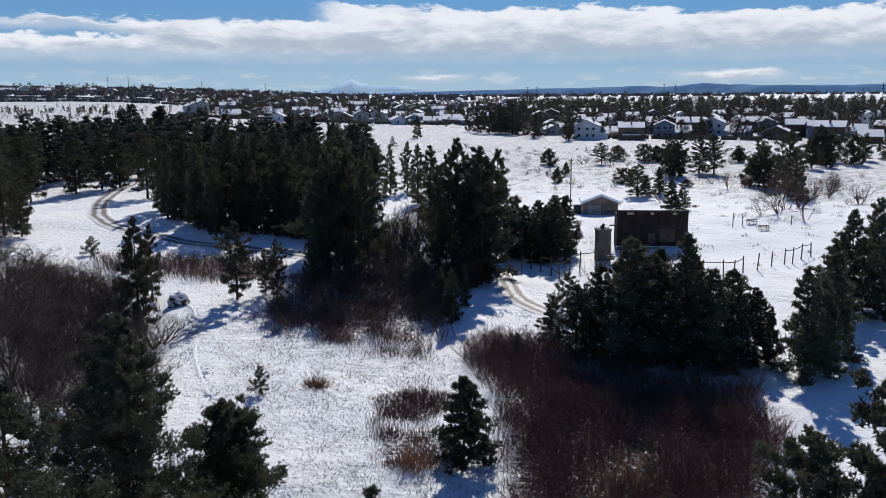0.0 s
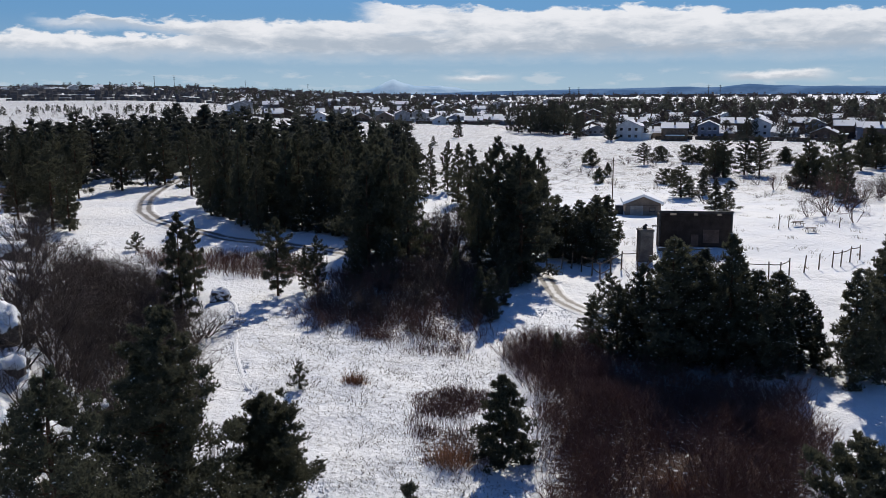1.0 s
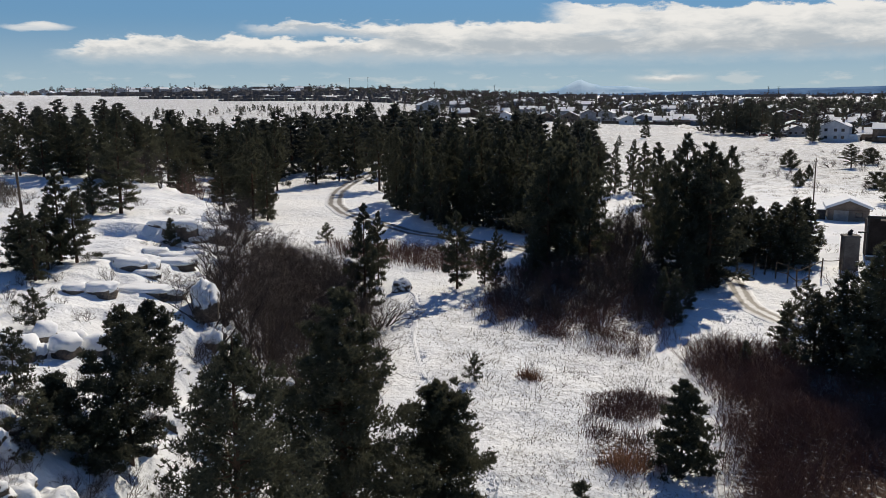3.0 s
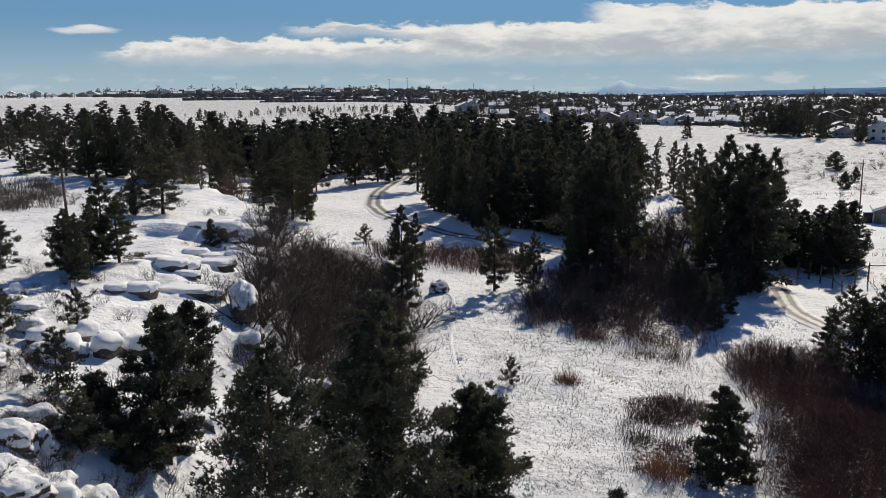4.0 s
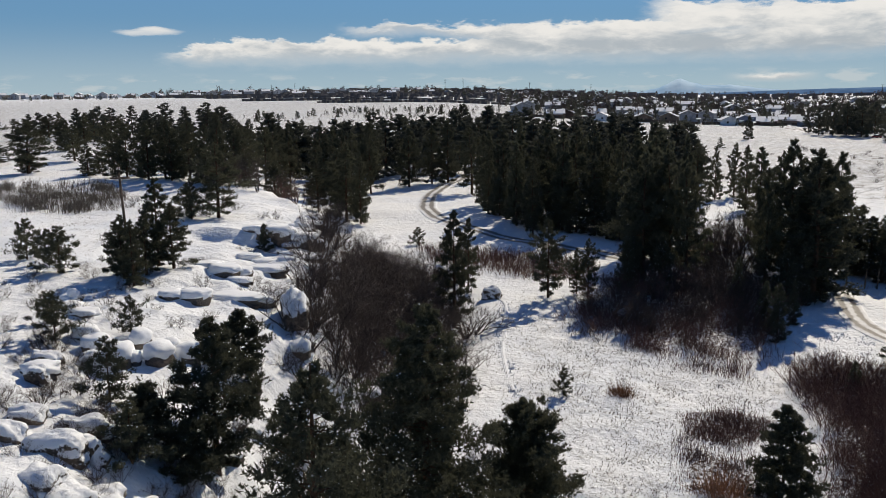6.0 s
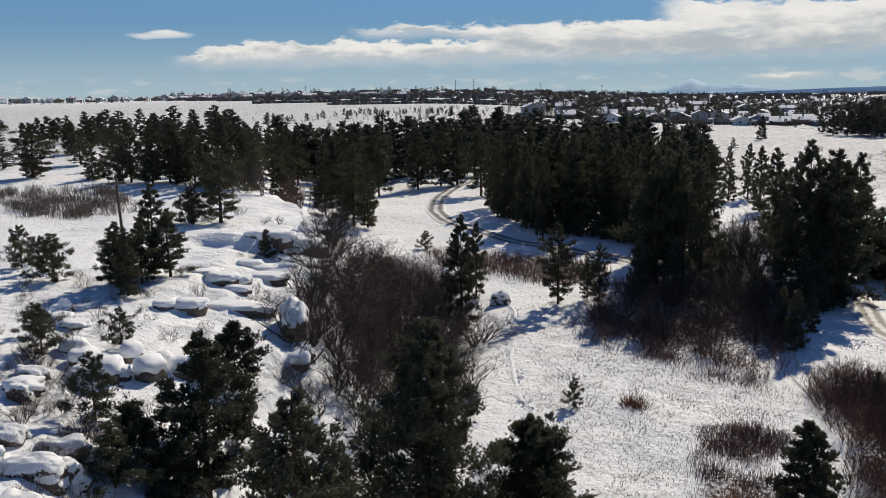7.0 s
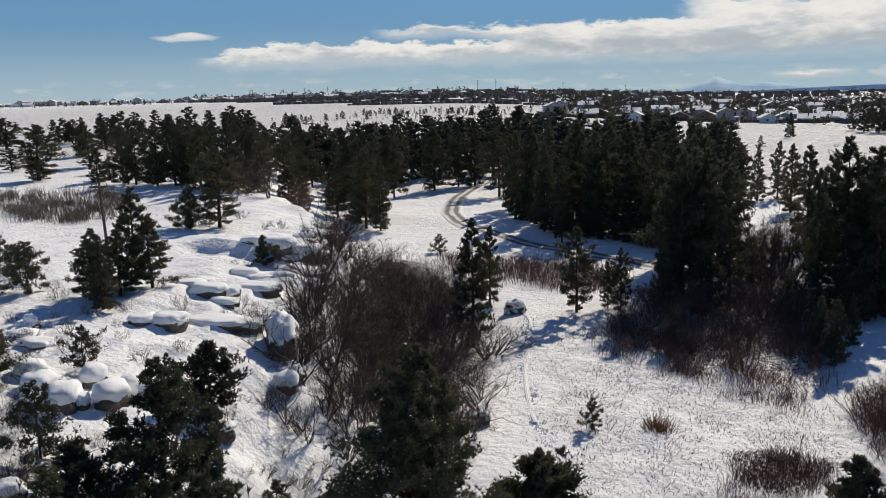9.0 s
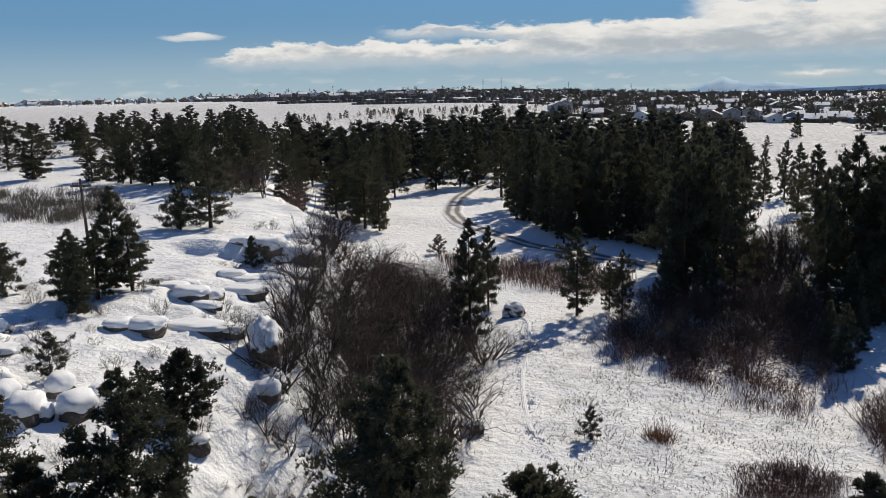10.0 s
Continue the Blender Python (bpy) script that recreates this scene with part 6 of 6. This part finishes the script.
NEAR_HOUSES = [stock(house(i, m, w, d, n), 1) for i, (m, w, d, n) in enumerate(((BROWNWALL, 10, 12, 2), (BLUEWALL, 9, 11, 2), (GREYWALL, 10, 12, 1), (WHITEWALL, 11, 10, 2), (TAN, 9, 13, 1), (BROWNWALL, 12, 10, 1)))]
FAR_HOUSES = [stock(house(20 + i, m, w, d, n, True), 1) for i, (m, w, d, n) in enumerate(((BROWNWALL, 11, 12, 1), (GREYWALL, 10, 11, 2), (TAN, 11, 12, 1), (BROWNWALL, 12, 14, 1), (BLUEWALL, 10, 10, 1), (WHITEWALL, 10, 12, 1)))]
LABELS = {"brown_siding": "brown house under snowy roof on a suburban street", "slate_blue_siding": "slate-blue house under snowy roof on a suburban street", "grey_siding": "grey house under snowy roof on a suburban street",
          "white_siding": "white two-storey house with snow on the roof", "tan_siding": "tan house under snowy roof on a suburban street"}


def settle(kinds, az, far, rng, group):
    x, y = far * math.sin(radians(az)), far * math.cos(radians(az))
    source, _ = rng.choice(kinds)
    turn = rng.choice((0, 1.57, 3.14, 4.71)) + rng.uniform(-0.25, 0.25) - radians(az)
    ob = copy_thing(source, lay(None, x, y, 0, turn, rng.uniform(0.92, 1.08)))
    tagged(ob, LABELS[source.children[0].data.materials[0].name], "house", group)


town = random.Random(8)
for azm, far, kind in ((7.0, 437, 2), (9.4, 402, 3), (10.8, 418, 4), (12.2, 400, 0), (14.3, 413, 1), (15.9, 440, 0), (17.4, 443, 3), (18.9, 429, 2), (20.6, 449, 1), (22.4, 435, 0), (8.6, 500, 3), (10.7, 505, 3), (13.0, 498, 2), (15.2, 520, 3), (17.2, 510, 0), (21.4, 520, 1), (19.2, 505, 2), (24.2, 410, 0), (26.4, 400, 5), (28.6, 398, 0),
                        (6.8, 470, 5), (8.2, 462, 4), (9.9, 455, 1), (11.4, 452, 5), (13.1, 452, 3), (14.6, 462, 0), (15.3, 428, 5), (16.6, 470, 1), (18.0, 466, 4), (19.8, 470, 0), (21.2, 422, 5), (22.9, 470, 3), (23.6, 425, 1), (25.4, 450, 2), (27.4, 446, 0)):
    settle(NEAR_HOUSES[kind:kind + 1], azm, far, town, "houses facing the snowfield")
row = 0
for far in (555, 600, 650, 710, 780, 860, 960):
    az = 6.0 + town.uniform(0, 1.5)
    while az < 36:
        settle(NEAR_HOUSES if far < 620 else FAR_HOUSES, az, far + town.uniform(-9, 9), town, "houses of the estate")
        az += math.degrees((17 + row * 1.0 + town.uniform(0, 8)) / far)
    row += 1
for far in (562, 585, 612, 645, 685, 735, 800, 880, 980, 1100, 1260):
    az = -17 + town.uniform(0, 2)
    while az < 6:
        settle(FAR_HOUSES, az, far + town.uniform(-14, 14), town, "houses beyond the fields")
        az += math.degrees((15 + far * 0.011 + town.uniform(0, 9)) / far)
for far in (1000, 1150, 1320):
    az = -27 + town.uniform(0, 2)
    while az < -16:
        settle(FAR_HOUSES, az, far + town.uniform(-14, 14), town, "houses beyond the wood")
        az += math.degrees((34 + town.uniform(0, 40)) / far)
for far in (1180, 1260, 1350):
    az = -52 + town.uniform(0, 2)
    while az < -22:
        settle(FAR_HOUSES[1:3] + FAR_HOUSES[5:], az, far + town.uniform(-12, 12), town, "houses along the ridge")
        az += math.degrees((15 + town.uniform(0, 16)) / far)


ribbon("road", [(2, 520), (18, 470), (34, 430), (52, 408), (90, 398), (140, 385), (230, 360)], 7.0, TRACK, "slushy suburban street curving past the houses", "road", step=3.0)
CARPAINT = [plain("dark_car_paint", (0.02, 0.02, 0.025), (0.04, 0.04, 0.05), 1.0, 20.0, 0.3, bump=0.0), plain("silver_car_paint", (0.3, 0.3, 0.32), (0.4, 0.4, 0.42), 1.0, 20.0, 0.3, metal=0.4, bump=0.0),
            plain("red_car_paint", (0.18, 0.02, 0.02), (0.25, 0.03, 0.03), 1.0, 20.0, 0.3, bump=0.0)]


def car(x, y, turn, paint, label):
    t = on_ground("car", x, y, label, "car", "parked cars", turn)
    t.matrix_basis = Matrix.Translation((0, 0, 0.2)) @ t.matrix_basis
    s = Soup(); block(s, -0.9, -2.2, 0.35, 0.9, 2.2, 0.95, 0.12); s.part("body", paint, t)
    s = Soup(); block(s, -0.78, -1.3, 0.9, 0.78, 1.1, 1.5, 0.2); s.part("cabin", GLASS, t)
    s = Soup(); block(s, -0.7, -1.1, 1.48, 0.7, 0.9, 1.62, 0.08); s.part("roof_snow", SNOW, t)
    for sx in (-0.85, 0.85):
        for sy in (-1.35, 1.35):
            s = Soup(); tube(s, [(sx - 0.1, sy, 0.32), (sx - 0.09, sy, 0.32), (sx + 0.09, sy, 0.32), (sx + 0.1, sy, 0.32)], (0.05, 0.33, 0.33, 0.05), 12); s.part("wheel", IRON, t)


for k, (x, y, turn) in enumerate(((28, 452, 0.5), (33, 440, 0.5), (39, 426, 0.6), (47, 418, 0.9), (22, 470, 0.4), (62, 402, 1.3), (100, 394, 1.45), (128, 385, 1.4))):
    car(x, y, turn, CARPAINT[k % 3], ("dark parked car dusted with snow", "silver parked car dusted with snow", "red parked car dusted with snow")[k % 3])


def field_shed():
    x, y = 520 * math.sin(radians(-43.1)), 520 * math.cos(radians(-43.1))
    t = on_ground("shed", x, y, "small dark red field shed on the snowy ridge", "shed")
    s = Soup(); gabled_body(s, 7, 4, 2.4, 1.0); s.part("wall", BROWNWALL, t)
    s = Soup(); gable_roof(s, 7, 4, 2.42, 1.0, 0.3, 0.2); s.part("roof", SNOW, t)
    s = Soup(); block(s, -1.2, -2.06, 0, 1.2, -1.98, 2.0, 0.02); s.part("door", IRON, t)


field_shed()


def far_trees(name, spans, seed, mat, label, slim=0.22, wide=0.042):
    """Far tree clumps of the town, too many to count."""
    rng = np.random.default_rng(seed)
    s = Soup()
    for az0, az1, d0, d1, count, tall in spans:
        for _ in range(count):
            a, d = radians(rng.uniform(az0, az1)), rng.uniform(d0, d1)
            x, y = d * math.sin(a), d * math.cos(a)
            h = tall * rng.uniform(0.55, 1.25)
            m = 120 if d < 800 else 64
            f = rng.random(m) ** 0.8
            r = h * slim * (1 - f) ** 0.6 * np.sqrt(rng.random(m))
            t = rng.uniform(0, 6.28, m)
            p = np.c_[x + r * np.cos(t), y + r * np.sin(t), float(land(x, y)) + f * h * 0.9]
            way = np.c_[np.cos(t), np.sin(t), np.full(m, 0.7)] + rng.normal(0, 0.5, (m, 3))
            blades(s, p, p + way * h * (0.11 if d < 800 else 0.14), np.full(m, h * (wide if d < 800 else wide * 1.4)), rng)
    tagged(s.part(name, mat), label, "trees", kind="stuff")


far_trees("far_conifers", [(8, 37, 425, 560, 60, 10), (5, 37, 560, 1000, 420, 12), (-18, 6, 600, 1400, 320, 8), (-26, -10, 900, 1500, 160, 6), (-40, -20, 1250, 1700, 120, 7), (-16, 6, 560, 900, 200, 8), (-52, -36, 900, 1100, 40, 5), (-29, -20, 540, 580, 60, 4.0), (-27, -12, 400, 560, 26, 4.5), (-34, -30, 470, 490, 12, 4), (-16, 4, 520, 560, 26, 6)], 1, NEEDLES_FAR, "far dark conifers between snowy roofs and fields")
far_trees("far_bare_trees", [(6, 30, 412, 500, 90, 6), (8, 37, 425, 600, 300, 10), (4, 37, 600, 1100, 760, 11), (-18, 6, 600, 1600, 420, 9), (-26, -10, 900, 1500, 200, 6), (-40, -20, 1250, 1700, 160, 7), (-16, 6, 560, 900, 330, 8), (-52, -36, 900, 1100, 50, 5), (-40, 37, 1200, 3000, 800, 12), (-30, -18, 420, 640, 150, 2.6), (-50, -30, 380, 560, 60, 2.0)], 2, TWIGS, "far leafless trees between snowy roofs and fields", 0.3, 0.02)


def hedge_line(az0, d0, az1, d1, h, seed):
    """A dark line of low roofs and fences far across the plain."""
    rng = np.random.default_rng(seed)
    s = Soup()
    n = 70
    for k in range(n):
        q = (k + rng.uniform(0, 0.6)) / n
        a, d = radians(az0 + (az1 - az0) * q), d0 + (d1 - d0) * q
        x, y = d * math.sin(a), d * math.cos(a)
        z, w, hh = float(land(x, y)), d * abs(radians(az1 - az0)) / n * rng.uniform(0.5, 1.05), h * rng.uniform(0.6, 1.25)
        c, sn = math.cos(a), -math.sin(a)
        v = [(x + u * c, y + u * sn + dy, z + t) for t in (-1, hh) for u, dy in ((-w / 2, 0), (w / 2, 0), (w / 2, 8), (-w / 2, 8))]
        s.add(v, [[4, 5, 6, 7], [0, 1, 5, 4], [1, 2, 6, 5], [3, 0, 4, 7], [2, 3, 7, 6]])
    tagged(s.part("far_sheds", SHINGLE), "far low dark sheds and fences in rows", "sheds", kind="stuff")


for i, (a0, d0, a1, d1, h) in enumerate(((-30, 740, -9, 700, 2.4), (-35, 810, -10, 760, 2.4), (-37, 890, -10, 830, 2.8), (-39, 990, -12, 920, 3.2), (-40, 1090, -12, 1010, 3.6), (-34, 1250, -6, 1150, 5), (-38, 1500, -2, 1350, 7), (-36, 1900, 2, 1750, 9), (-30, 2500, 20, 2400, 7), (-8, 3100, 34, 3000, 6))):
    hedge_line(a0, d0, a1, d1, h, 30 + i)


def back_fence(az0, az1, far, seed):
    """A long board fence behind the gardens, seen from afar."""
    rng = np.random.default_rng(seed)
    s = Soup()
    n = 90
    for k in range(n):
        a0, a1 = (radians(az0 + (az1 - az0) * q / n) for q in (k, k + 0.96))
        if rng.random() < 0.12:
            continue
        h = 1.8 + rng.uniform(-0.08, 0.08)
        p = [(far * math.sin(a), far * math.cos(a)) for a in (a0, a1)]
        v = [(x, y + dy, float(land(x, y)) + z) for z in (-0.3, h) for dy in (0, 0.08) for x, y in p]
        s.add(v, [[0, 1, 5, 4], [2, 3, 7, 6], [4, 5, 7, 6], [0, 2, 6, 4], [1, 3, 7, 5]])
    tagged(s.part("garden_fence", WOOD), "long weathered board fence behind the gardens", "fence", kind="structure")


back_fence(9.0, 24.0, 402, 5)
back_fence(-16.0, 4.0, 552, 6)


def pylon(az, far, h):
    x, y = far * math.sin(radians(az)), far * math.cos(radians(az))
    t = on_ground("pylon", x, y, "tall thin transmission pole on the horizon", "pylon", "horizon pylons")
    s = Soup(); tube(s, [(0, 0, -1), (0, 0, h)], (0.5, 0.3), 6); s.part("mast", IRON, t)
    for k in (0.72, 0.85, 0.97):
        s = Soup(); block(s, -2.2, -0.15, h * k, 2.2, 0.15, h * k + 0.35); s.part("arm", IRON, t)


for azm, far, h in ((14.1, 1200, 26), (14.8, 1230, 26), (5.3, 1400, 24), (5.9, 1420, 24), (26.8, 1150, 26), (27.4, 1160, 26), (-20.4, 1800, 30), (-21.6, 1850, 28), (-16.0, 1900, 26), (-12.0, 1900, 24), (-31.5, 1900, 22), (-33.0, 1900, 20)):
    pylon(azm, far, h)


# ---- the far hills ----
def hills(name, profile, far, low, dark, light, label, seed):
    """A ridge standing on the horizon; profile: azimuth and height above the horizon in metres."""
    m, t, b = material(name + "_painted_haze", 1.0, 0, 0.0)
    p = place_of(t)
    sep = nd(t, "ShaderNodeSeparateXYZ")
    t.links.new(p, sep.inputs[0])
    # distance haze is put into these two colours; the air itself is clear
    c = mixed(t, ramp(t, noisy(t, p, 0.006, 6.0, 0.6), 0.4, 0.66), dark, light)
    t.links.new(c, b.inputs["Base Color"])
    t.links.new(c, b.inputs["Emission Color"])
    # the hills glow at half strength in place of light scattered by air
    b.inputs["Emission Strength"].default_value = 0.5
    rng = np.random.default_rng(seed)
    azs = np.linspace(profile[0][0], profile[-1][0], 320)
    hs = np.interp(azs, [q[0] for q in profile], [q[1] for q in profile])
    hs = np.maximum(hs + np.interp(azs, np.linspace(azs[0], azs[-1], 60), rng.normal(0, 1.6, 60)) * np.clip(hs / 20, 0, 1), 0)
    a = np.radians(azs)
    s = Soup()
    rows3 = [np.c_[np.sin(a) * (far + k), np.cos(a) * (far + k), np.full(320, low) if z is None else z] for k, z in ((-260, None), (-110, 25 + hs * 0.55), (0, 25 + hs), (120, None))]
    k = (np.arange(3)[:, None] * 320 + np.arange(319)).ravel()
    s.add(np.concatenate(rows3), np.stack([k, k + 1, k + 321, k + 320], 1))
    tagged(s.part(name, m, shade=True), label, "hills", kind="structure")


hills("backdrop_ridge", [(-7, 0), (0, 14), (6, 24), (11, 30), (15, 34), (16.5, 46), (18, 36), (22, 30), (28, 34), (34, 30), (44, 26)], 4500, -10, (0.05, 0.10, 0.19), (0.09, 0.16, 0.27), "long ridge on the horizon, painted haze-blue with a slight glow", 1)
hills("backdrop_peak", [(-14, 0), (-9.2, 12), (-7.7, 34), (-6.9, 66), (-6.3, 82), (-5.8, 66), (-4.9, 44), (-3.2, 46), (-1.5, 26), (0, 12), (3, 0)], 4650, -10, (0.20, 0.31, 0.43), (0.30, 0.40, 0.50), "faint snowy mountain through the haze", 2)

# the patterns from which the copies were made
for ob in STOCK:
    for piece in (*ob.children_recursive, ob):
        bpy.data.objects.remove(piece)
